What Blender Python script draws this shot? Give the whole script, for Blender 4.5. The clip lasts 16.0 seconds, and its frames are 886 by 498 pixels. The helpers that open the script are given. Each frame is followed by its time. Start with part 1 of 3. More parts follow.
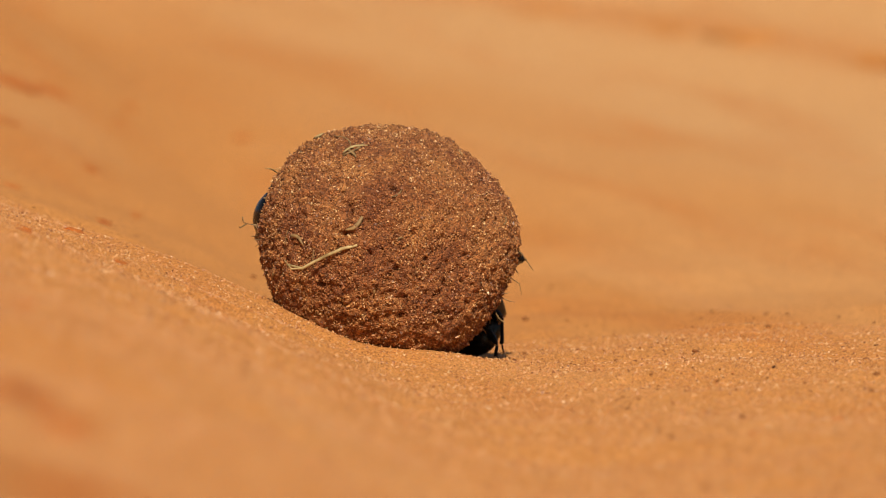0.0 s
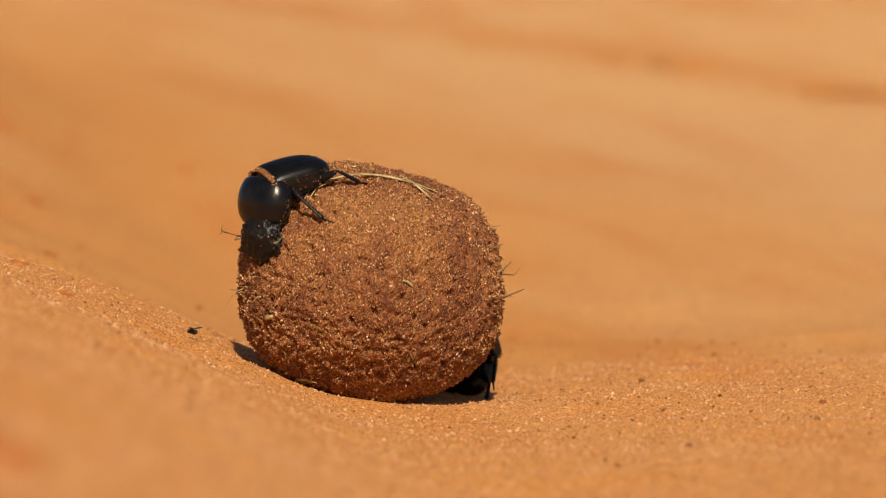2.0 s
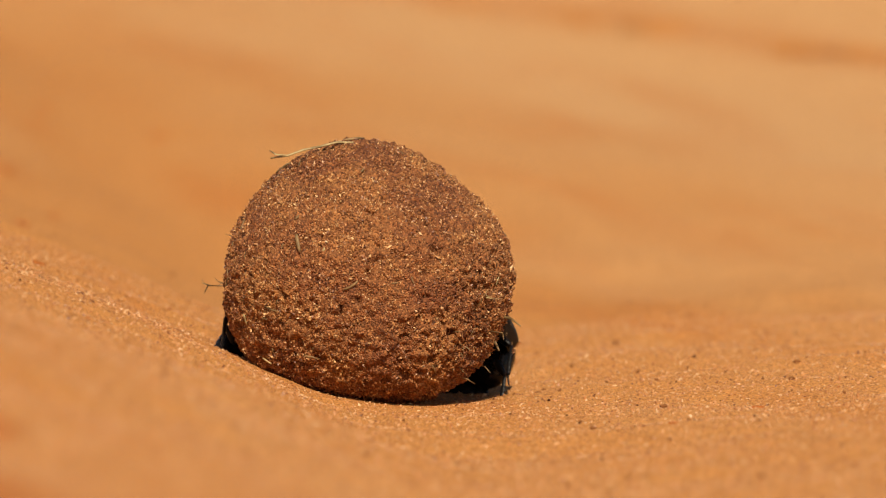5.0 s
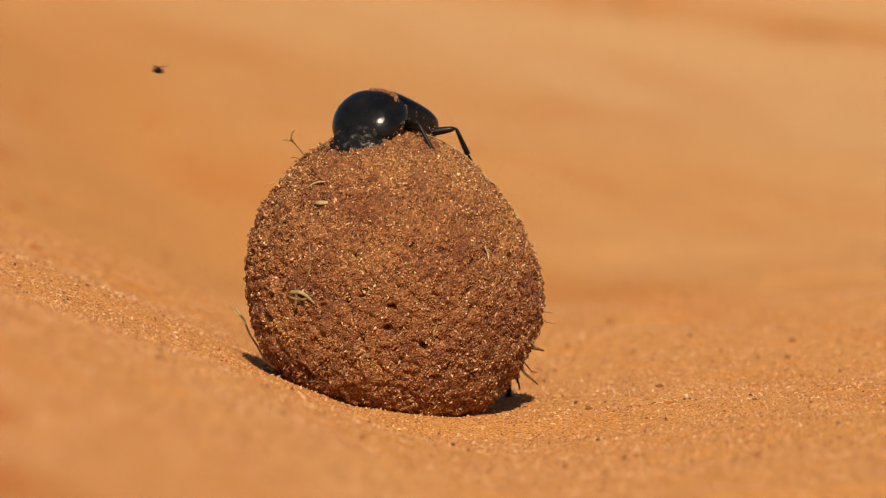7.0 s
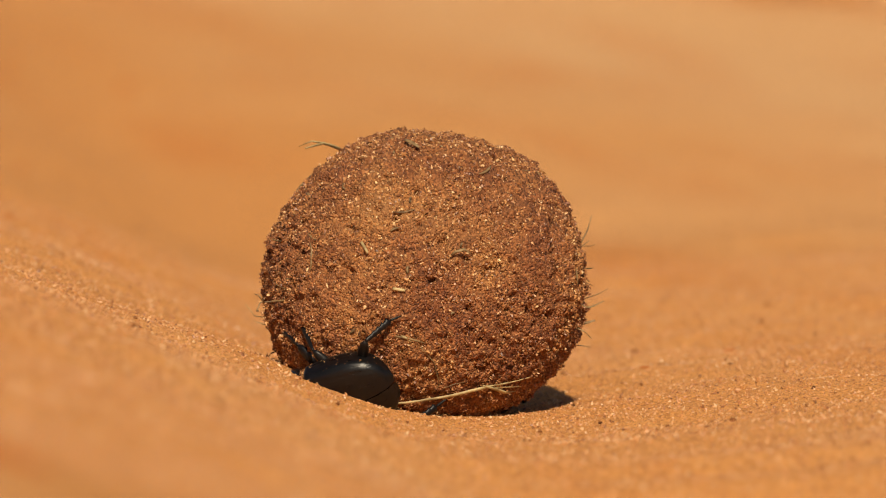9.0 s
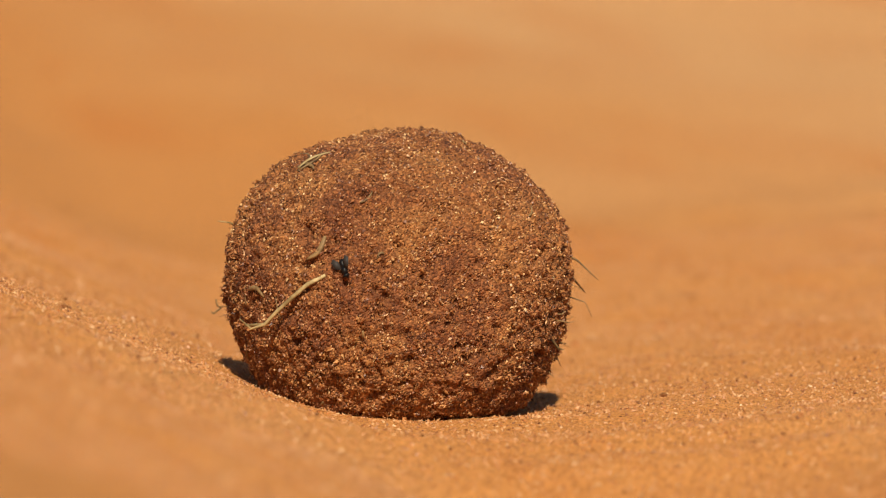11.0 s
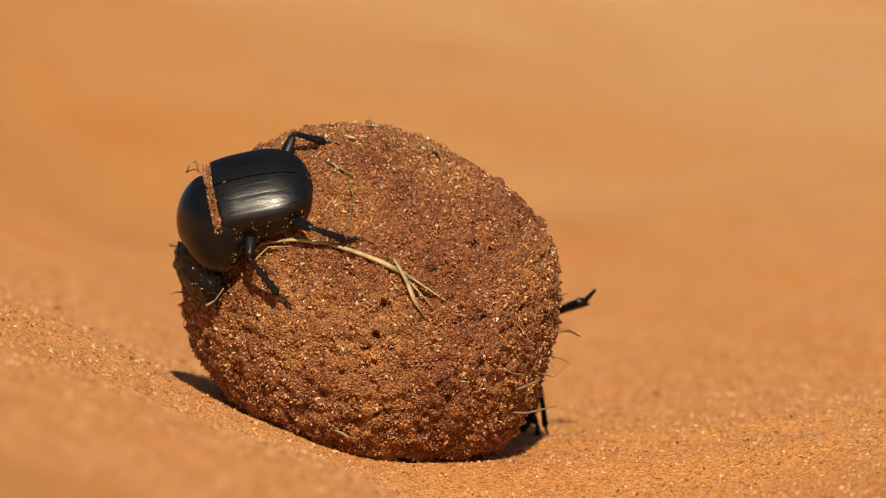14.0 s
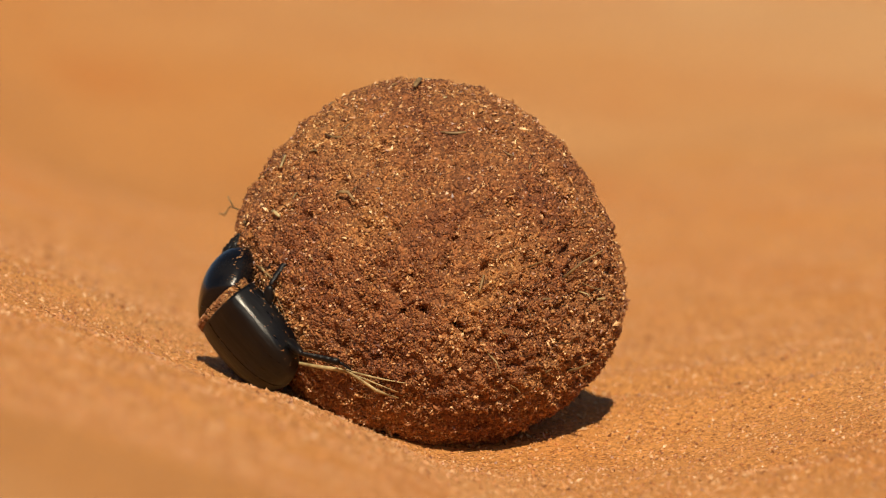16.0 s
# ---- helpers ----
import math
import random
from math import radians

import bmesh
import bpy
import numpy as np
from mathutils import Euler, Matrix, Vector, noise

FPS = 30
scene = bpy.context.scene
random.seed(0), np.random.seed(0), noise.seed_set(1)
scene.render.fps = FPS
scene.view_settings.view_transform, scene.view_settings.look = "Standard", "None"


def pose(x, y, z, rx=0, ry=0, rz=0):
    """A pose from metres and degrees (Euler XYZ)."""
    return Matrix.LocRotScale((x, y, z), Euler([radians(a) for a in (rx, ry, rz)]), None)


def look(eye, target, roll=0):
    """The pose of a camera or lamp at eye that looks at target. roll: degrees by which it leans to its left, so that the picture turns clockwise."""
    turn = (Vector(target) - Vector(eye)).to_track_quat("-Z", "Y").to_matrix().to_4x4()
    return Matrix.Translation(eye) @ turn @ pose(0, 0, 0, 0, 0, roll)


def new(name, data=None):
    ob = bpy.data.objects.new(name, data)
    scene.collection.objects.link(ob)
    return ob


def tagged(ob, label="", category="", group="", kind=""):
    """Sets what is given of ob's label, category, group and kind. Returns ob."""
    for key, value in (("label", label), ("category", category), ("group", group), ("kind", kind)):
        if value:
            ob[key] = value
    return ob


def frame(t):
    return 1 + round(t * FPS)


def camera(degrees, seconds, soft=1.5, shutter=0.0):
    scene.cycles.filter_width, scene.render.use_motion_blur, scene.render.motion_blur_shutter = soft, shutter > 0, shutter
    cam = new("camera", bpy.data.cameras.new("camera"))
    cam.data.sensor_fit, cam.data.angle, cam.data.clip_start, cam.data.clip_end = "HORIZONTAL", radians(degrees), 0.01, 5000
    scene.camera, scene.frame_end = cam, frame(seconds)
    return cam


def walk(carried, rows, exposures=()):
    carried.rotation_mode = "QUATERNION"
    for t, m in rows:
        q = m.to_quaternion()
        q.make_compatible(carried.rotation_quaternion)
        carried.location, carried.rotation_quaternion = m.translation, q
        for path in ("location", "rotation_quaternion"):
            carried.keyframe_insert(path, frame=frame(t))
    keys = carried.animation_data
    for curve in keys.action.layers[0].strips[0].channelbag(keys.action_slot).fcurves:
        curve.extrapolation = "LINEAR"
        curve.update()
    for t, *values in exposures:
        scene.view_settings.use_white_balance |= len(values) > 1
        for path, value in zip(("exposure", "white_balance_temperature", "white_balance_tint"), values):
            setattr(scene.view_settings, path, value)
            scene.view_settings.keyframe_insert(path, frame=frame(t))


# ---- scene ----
# ---- camera ----
cam = camera(8.11, 16.0, soft=1.1, shutter=0.15)
cam.data.dof.use_dof, cam.data.dof.aperture_fstop = True, 24
EYE_HEIGHT = 0.0901
CAMERA_TURNS = (
    (0, 87.622, -0.003, 0.001),
    (0.5, 87.641, 0.040, 0.082),
    (1, 87.730, -0.077, -0.170),
    (1.5, 87.830, 0.055, -0.305),
    (2, 87.898, 0.281, -0.511),
    (2.5, 87.934, 0.499, -0.596),
    (3, 87.888, 0.615, -0.789),
    (3.2, 87.820, 0.676, -0.850),
    (5.5, 87.553, 1.068, -0.765),
    (6, 87.524, 1.166, -0.792),
    (6.5, 87.468, 1.255, -0.829),
    (7, 87.394, 1.395, -0.856),
    (7.5, 87.304, 1.574, -0.952),
    (8, 87.237, 1.786, -1.027),
    (8.2, 87.200, 1.765, -1.030),
    (10.3, 86.979, 1.996, -1.466),
    (10.5, 86.965, 2.098, -1.549),
    (11, 86.853, 2.200, -1.779),
    (11.5, 86.721, 2.476, -2.070),
    (12, 86.630, 2.504, -2.081),
    (12.5, 86.649, 2.472, -2.029),
    (13, 86.710, 2.430, -2.008),
    (13.5, 86.778, 2.495, -1.982),
    (14, 86.850, 2.438, -1.857),
    (14.5, 86.844, 2.592, -1.861),
    (15, 86.676, 2.473, -1.926),
    (15.5, 86.514, 2.724, -1.986),
    (16, 86.349, 2.903, -1.974),
)
walk(cam, [(t, pose(0, 0, EYE_HEIGHT, rx, ry, rz)) for t, rx, ry, rz in CAMERA_TURNS])

# ---- light ----
SUN_UP, SUN_SIDE = radians(38), radians(4)
world = bpy.data.worlds.new("sky")
scene.world = world
world.use_nodes = True
sky = world.node_tree.nodes.new("ShaderNodeTexSky")
sky.sky_type, sky.sun_disc = "NISHITA", False
sky.sun_elevation, sky.sun_rotation = SUN_UP, radians(180) + SUN_SIDE
world.node_tree.links.new(sky.outputs[0], world.node_tree.nodes["Background"].inputs[0])
world.node_tree.nodes["Background"].inputs[1].default_value = 0.05
sun = new("sun", bpy.data.lights.new("sun", "SUN"))
sun.data.energy, sun.data.angle, sun.data.color = 4.5, radians(0.6), (1.0, 0.918, 0.755)
to_sun = Vector((math.sin(SUN_SIDE) * math.cos(SUN_UP), -math.cos(SUN_SIDE) * math.cos(SUN_UP), math.sin(SUN_UP)))
sun.matrix_world = look(to_sun * 3, (0, 0, 0))
scene.view_settings.exposure = 0.235


# ---- materials ----
def material(name, rough=0.8, metal=0.0, spec=0.5):
    m = bpy.data.materials.new(name)
    m.use_nodes = True
    bsdf = m.node_tree.nodes["Principled BSDF"]
    bsdf.inputs["Roughness"].default_value = rough
    bsdf.inputs["Metallic"].default_value = metal
    bsdf.inputs["Specular IOR Level"].default_value = spec
    return m, m.node_tree, bsdf


def add_noise(tree, scale, detail=4.0, rough=0.55, where=None):
    n = tree.nodes.new("ShaderNodeTexNoise")
    n.inputs["Scale"].default_value, n.inputs["Detail"].default_value = scale, detail
    n.inputs["Roughness"].default_value = rough
    if where:
        tree.links.new(where, n.inputs["Vector"])
    return n.outputs["Fac"]


def ramp(tree, fac, stops):
    r = tree.nodes.new("ShaderNodeValToRGB")
    while len(r.color_ramp.elements) < len(stops):
        r.color_ramp.elements.new(0.5)
    for e, (at, col) in zip(r.color_ramp.elements, stops):
        e.position, e.color = at, (*col, 1)
    tree.links.new(fac, r.inputs[0])
    return r.outputs[0]


def blend(tree, fac, a, b, how="MIX"):
    n = tree.nodes.new("ShaderNodeMix")
    n.data_type, n.blend_type = "RGBA", how
    for socket, value in ((n.inputs[0], fac), (n.inputs[6], a), (n.inputs[7], b)):
        if isinstance(value, (int, float)):
            socket.default_value = value
        elif isinstance(value, tuple):
            socket.default_value = (*value, 1)
        else:
            tree.links.new(value, socket)
    return n.outputs[2]


def bump(tree, bsdf, height, distance, strength=1.0):
    b = tree.nodes.new("ShaderNodeBump")
    b.inputs["Distance"].default_value, b.inputs["Strength"].default_value = distance, strength
    tree.links.new(height, b.inputs["Height"])
    tree.links.new(b.outputs[0], bsdf.inputs["Normal"])


def coords(tree):
    return tree.nodes.new("ShaderNodeTexCoord").outputs["Object"]


def along_rut(tree, stretch):
    """Coordinates turned to the rut and drawn out along it."""
    m = tree.nodes.new("ShaderNodeMapping")
    m.vector_type = "TEXTURE"
    m.inputs["Rotation"].default_value = (0, 0, radians(12.2))
    m.inputs["Scale"].default_value = (1, stretch, 1)
    tree.links.new(coords(tree), m.inputs["Vector"])
    return m.outputs[0]


def slant(tree, at, line, wobble, reach):
    """0.5 on a line through (x, y) pointing along (dx, dy), growing to its right hand."""
    x, y, dx, dy = line
    size = math.hypot(dx, dy)
    dot = tree.nodes.new("ShaderNodeVectorMath")
    dot.operation = "DOT_PRODUCT"
    dot.inputs[1].default_value = (dy / size, -dx / size, 0)
    tree.links.new(at, dot.inputs[0])
    shift = tree.nodes.new("ShaderNodeMath")
    shift.operation = "MULTIPLY_ADD"
    shift.inputs[1].default_value, shift.inputs[2].default_value = 1.0, 0.5 - (x * dy - y * dx) / size - reach / 2
    tree.links.new(dot.outputs["Value"], shift.inputs[0])
    mix = tree.nodes.new("ShaderNodeMath")
    mix.operation = "MULTIPLY_ADD"
    mix.inputs[1].default_value = reach
    tree.links.new(wobble, mix.inputs[0])
    tree.links.new(shift.outputs[0], mix.inputs[2])
    return mix.outputs[0]


PALE_LINE = (0.14, 1.97, -0.266, 1.23)
FURROW_LINE = (0.207, 2.72, -0.16, 0.33)


def sand_material():
    m, tree, bsdf = material("orange_sand", 0.9, 0, 0.25)
    at = coords(tree)
    # paler dry sand beyond the rut, along a slanting line, and a darker furrow in it
    drawn = along_rut(tree, 7.0)
    wobble = add_noise(tree, 5.0, 5, 0.62, drawn)
    broad = blend(tree, 0.55, wobble, add_noise(tree, 1.1, 4, 0.6, at))
    wide = blend(tree, ramp(tree, slant(tree, at, PALE_LINE, broad, 0.60), [(0.38, (0, 0, 0)), (0.55, (1, 1, 1))]), SAND_ORANGE, SAND_TAN)
    furrow = ramp(tree, slant(tree, at, FURROW_LINE, wobble, 0.26), [(0.455, (0, 0, 0)), (0.49, (0.60, 0.60, 0.60)), (0.515, (0.5, 0.5, 0.5)), (0.555, (0, 0, 0))])
    wide = blend(tree, furrow, wide, SAND_RED)
    patch = ramp(tree, add_noise(tree, 24, 4, 0.6, drawn), [(0.50, (0, 0, 0)), (0.74, (0.65, 0.65, 0.65))])
    col = blend(tree, patch, wide, SAND_RED)
    pale = ramp(tree, add_noise(tree, 11, 4, 0.6, drawn), [(0.50, (0, 0, 0)), (0.75, (0.7, 0.7, 0.7))])
    col = blend(tree, pale, col, SAND_TAN)
    # single grains, each with its own shade, and their round backs
    grain = tree.nodes.new("ShaderNodeTexVoronoi")
    grain.inputs["Scale"].default_value = 2100
    tree.links.new(at, grain.inputs["Vector"])
    speck = ramp(tree, grain.outputs["Color"], [(0.15, (0.50, 0.42, 0.36)), (0.42, (1.04, 1.03, 1.02)), (0.70, (1.18, 1.18, 1.20)), (0.90, (1.5, 1.55, 1.7))])
    col = blend(tree, 1.0, col, speck, "MULTIPLY")
    tree.links.new(col, bsdf.inputs["Base Color"])
    high = tree.nodes.new("ShaderNodeMath")
    high.operation = "MULTIPLY_ADD"
    high.inputs[1].default_value = -1.0
    tree.links.new(grain.outputs["Distance"], high.inputs[0])
    tree.links.new(add_noise(tree, 420, 3, 0.6, at), high.inputs[2])
    bump(tree, bsdf, high.outputs[0], 0.00022, 0.5)
    return m


def grain_material(name, stops, rough, spec=0.5, patches=0):
    m, tree, bsdf = material(name, rough, 0, spec)
    island = tree.nodes.new("ShaderNodeNewGeometry").outputs["Random Per Island"]
    col = ramp(tree, island, stops)
    if patches:
        tint = ramp(tree, add_noise(tree, patches, 4, 0.6, coords(tree)), [(0.34, (0.80, 0.68, 0.66)), (0.50, (1, 1, 1)), (0.68, (1.12, 1.18, 1.12))])
        col = blend(tree, 1.0, col, tint, "MULTIPLY")
    tree.links.new(col, bsdf.inputs["Base Color"])
    return m


def dung_material():
    m, tree, bsdf = material("dung", 0.75, 0, 0.35)
    at = coords(tree)
    base = ramp(tree, add_noise(tree, 70, 4, 0.6, at), [(0.34, (0.165, 0.050, 0.016)), (0.50, (0.240, 0.084, 0.025)), (0.68, (0.335, 0.136, 0.039))])
    grain = tree.nodes.new("ShaderNodeTexVoronoi")
    grain.inputs["Scale"].default_value = 2500
    tree.links.new(at, grain.inputs["Vector"])
    fine = ramp(tree, grain.outputs["Color"], [(0.18, (0.50, 0.45, 0.42)), (0.40, (0.90, 0.88, 0.86)), (0.66, (1.20, 1.18, 1.16)), (0.88, (1.80, 1.80, 1.76))])
    col = blend(tree, 1.0, base, fine, "MULTIPLY")
    sandy = ramp(tree, add_noise(tree, 45, 3, 0.6, at), [(0.58, (0, 0, 0)), (0.74, (0.45, 0.45, 0.45))])
    col = blend(tree, sandy, col, (0.34, 0.150, 0.050))
    tree.links.new(col, bsdf.inputs["Base Color"])
    high = tree.nodes.new("ShaderNodeMath")
    high.operation = "MULTIPLY_ADD"
    high.inputs[1].default_value = -1.2
    tree.links.new(grain.outputs["Distance"], high.inputs[0])
    tree.links.new(add_noise(tree, 1700, 3, 0.65, at), high.inputs[2])
    bump(tree, bsdf, high.outputs[0], 0.0005, 0.9)
    return m


def shell_material(name, low, high, spec, streaks=0):
    m, tree, bsdf = material(name, 0.24, 0, spec)
    at = coords(tree)
    tree.links.new(ramp(tree, add_noise(tree, 260, 4, 0.6, at), [(0.4, (0.004, 0.004, 0.005)), (0.8, (0.012, 0.010, 0.009))]), bsdf.inputs["Base Color"])
    if streaks:
        # fine lines drawn out along the wing case
        drawn = tree.nodes.new("ShaderNodeMapping")
        drawn.inputs["Scale"].default_value = (1, streaks, streaks)
        tree.links.new(at, drawn.inputs["Vector"])
        at = drawn.outputs[0]
    tree.links.new(ramp(tree, add_noise(tree, 500 if not streaks else 160, 4, 0.7, at), [(0.3, (low, low, low)), (0.75, (high, high, high))]), bsdf.inputs["Roughness"])
    bsdf.inputs["Specular Tint"].default_value = (1.0, 0.91, 0.80, 1)
    bump(tree, bsdf, add_noise(tree, 1500 if not streaks else 220, 3, 0.6, at), 0.00009, 0.5)
    return m


def caked_material(name, dark, light):
    m, tree, bsdf = material(name, 0.9, 0, 0.2)
    grit = add_noise(tree, 3.0, 6, 0.65, coords(tree))
    tree.links.new(ramp(tree, grit, [(0.38, dark), (0.62, light)]), bsdf.inputs["Base Color"])
    bump(tree, bsdf, grit, 0.001, 0.3)
    return m


def straw_material(name, dark, light):
    m, tree, bsdf = material(name, 0.6, 0, 0.4)
    at = coords(tree)
    tree.links.new(ramp(tree, add_noise(tree, 500, 4, 0.6, at), [(0.35, dark), (0.65, light)]), bsdf.inputs["Base Color"])
    bump(tree, bsdf, add_noise(tree, 2500, 2, 0.5, at), 0.0001, 0.6)
    return m


SAND_ORANGE, SAND_TAN, SAND_RED = (0.52, 0.212, 0.051), (0.575, 0.290, 0.106), (0.48, 0.152, 0.025)
SAND = sand_material()
GRAIN = grain_material("sand_grains", [(0.0, (0.16, 0.055, 0.018)), (0.22, (0.42, 0.165, 0.050)), (0.72, (0.54, 0.25, 0.086)), (0.97, (0.62, 0.365, 0.17))], 0.5)
DUNG = dung_material()
DUNG_GRAIN = grain_material("grains_in_dung", [(0.0, (0.110, 0.035, 0.013)), (0.26, (0.250, 0.087, 0.027)), (0.70, (0.400, 0.166, 0.052)), (0.91, (0.53, 0.262, 0.096)), (1.0, (0.80, 0.51, 0.25))], 0.42, 0.38, 70)
SHELL = shell_material("black_shell", 0.15, 0.32, 0.3)
SATIN = shell_material("satin_black_shell", 0.26, 0.40, 0.78, 9)
LEGS = shell_material("rough_black_shell", 0.30, 0.55, 0.25)
STRAW = straw_material("dry_straw", (0.22, 0.145, 0.055), (0.50, 0.36, 0.16))
STRAW_DARK = straw_material("old_straw", (0.10, 0.055, 0.02), (0.30, 0.18, 0.07))
CLOD = grain_material("dark_clods", [(0.0, (0.080, 0.030, 0.012)), (1.0, (0.22, 0.085, 0.028))], 0.95, 0.1)
LUMP = caked_material("caked_sand", (0.37, 0.100, 0.018), (0.47, 0.140, 0.028))
FURROW_LUMP = caked_material("loose_clods_of_sand", (0.46, 0.168, 0.034), (0.53, 0.215, 0.055))
WING, wing_tree, wing_bsdf = material("fly_wing", 0.6, 0, 0.2)
wing_bsdf.inputs["Base Color"].default_value = (0.035, 0.028, 0.024, 1)


# ---- building helpers ----
def part(name, bm, mat, parent=None, label="", smooth=True):
    me = bpy.data.meshes.new(name)
    bmesh.ops.recalc_face_normals(bm, faces=bm.faces)
    bm.to_mesh(me)
    bm.free()
    return mesh_object(name, me, mat, parent, label, smooth)


def mesh_object(name, me, mat, parent=None, label="", smooth=True):
    me.materials.append(mat)
    if smooth:
        me.shade_smooth()
    ob = new(name, me)
    ob.parent = parent
    if label:
        tagged(ob, label)
    return ob


def lattice(seed):
    return np.random.default_rng(seed).random((256, 256))


LATTICES = [lattice(s) for s in range(12)]


def rough2(x, y, size, seed=0):
    """Smooth value noise, -1 to 1, with cells of that size."""
    u, v = x / size + 17.3 * seed, y / size + 5.7 * seed
    i, j = np.floor(u).astype(int), np.floor(v).astype(int)
    a, b = u - i, v - j
    a, b = a * a * (3 - 2 * a), b * b * (3 - 2 * b)
    g = LATTICES[seed % 12]
    g00, g10 = g[i % 256, j % 256], g[(i + 1) % 256, j % 256]
    g01, g11 = g[i % 256, (j + 1) % 256], g[(i + 1) % 256, (j + 1) % 256]
    return 2 * ((g00 * (1 - a) + g10 * a) * (1 - b) + (g01 * (1 - a) + g11 * a) * b) - 1


def rut_line(y):
    return 0.0380 - 0.072 * (np.clip(y, 0.5, 1.7) - 1.06) - 0.12 * np.clip(y - 1.7, 0, 50)


# along the rut: metres away, millimetres that its floor and the foot of its bank rise or dip
RUT_FLOOR = (
    (0.90, 0, 0), (0.95, -0.5, -0.8), (0.98, -0.3, -1.6), (0.995, -1.1, -1.9), (1.01, -0.2, -1.3), (1.03, 0.3, -1.8), (1.055, 1.2, -1.6), (1.08, 0.1, -1.8), (1.10, -0.2, -1.6), (1.15, -0.6, -0.6),
    (1.19, -1.2, -0.1), (1.215, 1.1, -0.9), (1.235, 0.5, -2.0), (1.26, 1.4, -0.7), (1.285, 0.2, -0.9), (1.34, 0.3, -0.5), (1.385, 0.8, -0.2), (1.41, 1.2, -1.2), (1.43, 0.5, -1.2), (1.455, 0.1, -0.9), (1.52, 0, 0),
)


def ground_height(x, y, fine=True):
    """The sand: a rut with a high bank on one side, rising away from the eye."""
    x, y = np.asarray(x, float), np.asarray(y, float)
    u = x - rut_line(y)
    bank = 0.006 * np.logaddexp(0, (-u - 0.021) / 0.006)
    z = 0.11 * (1 - np.exp(-bank / 0.22)) * np.clip(1 - (bank - 0.25) / 1.2, 0, 1)
    other = 0.006 * np.logaddexp(0, (u - 0.010) / 0.006)
    z = z + 0.007 * (1 - np.exp(-other / 0.07)) + 0.0012
    z = z + 0.0046 * np.exp(-((y - 1.452) / 0.028) ** 2) * np.clip(0.9 - x / 0.03, 0, 1) * np.exp(-(u / 0.09) ** 2) - 0.0012 * np.exp(-((y - 1.20) / 0.05) ** 2) + 0.0016 * np.exp(-((y - 1.005) / 0.03) ** 2)
    near = (0.5 - 0.5 * np.tanh((y - 0.957) / 0.018)) * np.clip((y - 0.60) / 0.2, 0, 1)
    z = z - 0.0047 * near * np.clip(0.5 + (x - 0.016) / 0.02, 0, 1) * np.exp(-(u / 0.045) ** 4)
    z = z - 0.0026 * (0.5 - 0.5 * np.tanh((y - 0.952) / 0.020)) * np.clip((y - 0.2) / 0.5, 0, 1) * (0.5 - 0.5 * np.tanh((x - 0.014) / 0.009))
    away, floor, foot = np.array(RUT_FLOOR).T
    side = 0.5 - 0.5 * np.tanh((u + 0.024) / 0.006)
    z = z + 0.001 * np.interp(y, away, floor) * (1 - side) * np.exp(-(u / 0.05) ** 4) + 0.001 * np.interp(y, away, foot) * side * np.clip((u + 0.10) / 0.04, 0, 1)
    z = z + 0.058 * np.clip(y - 1.75, 0, 7) ** 1.05 * np.clip(1 - (y - 9) / 200, 0.4, 1)
    far = np.clip((y - 1.6) / 1.2, 0, 1)
    side = np.clip(np.abs(u) / 0.03, 0, 1)
    z = z + side * 0.0016 * rough2(x, y, 0.045, 1) + side * 0.0007 * rough2(x, y, 0.017, 2)
    across, along = 0.978 * x + 0.211 * y, 0.978 * y - 0.211 * x
    z = z + far * (0.007 * rough2(across, along * 0.22, 0.11, 3) + 0.020 * rough2(across, along * 0.4, 0.40, 4))
    if fine:
        z = z + 0.00017 * rough2(x, y, 0.0062, 5)
    return z


# ---- ground ----
def spread(first, last, step, low, high, grow=1.13):
    mid = list(np.arange(first, last, step))
    s, a = step, mid[0]
    lower = []
    while a > low:
        s *= grow
        a -= s
        lower.append(a)
    s, a = step, mid[-1]
    upper = []
    while a < high:
        s *= grow
        a += s
        upper.append(a)
    return np.array(lower[::-1] + mid + upper)


def build_ground():
    xs, ys = spread(-0.125, 0.150, 0.0012, -150, 150), spread(0.80, 1.60, 0.0024, -30, 400)
    X, Y = np.meshgrid(xs, ys)
    Z = ground_height(X, Y)
    nx, ny = len(xs), len(ys)
    k = (np.arange(ny - 1)[:, None] * nx + np.arange(nx - 1)[None, :]).ravel()
    faces = np.stack([k, k + 1, k + nx + 1, k + nx], 1)
    me = bpy.data.meshes.new("ground")
    me.from_pydata(np.stack([X.ravel(), Y.ravel(), Z.ravel()], 1).tolist(), [], faces.tolist())
    tagged(mesh_object("ground", me, SAND), "fine orange sand with a shallow wheel rut", "sand", kind="structure")


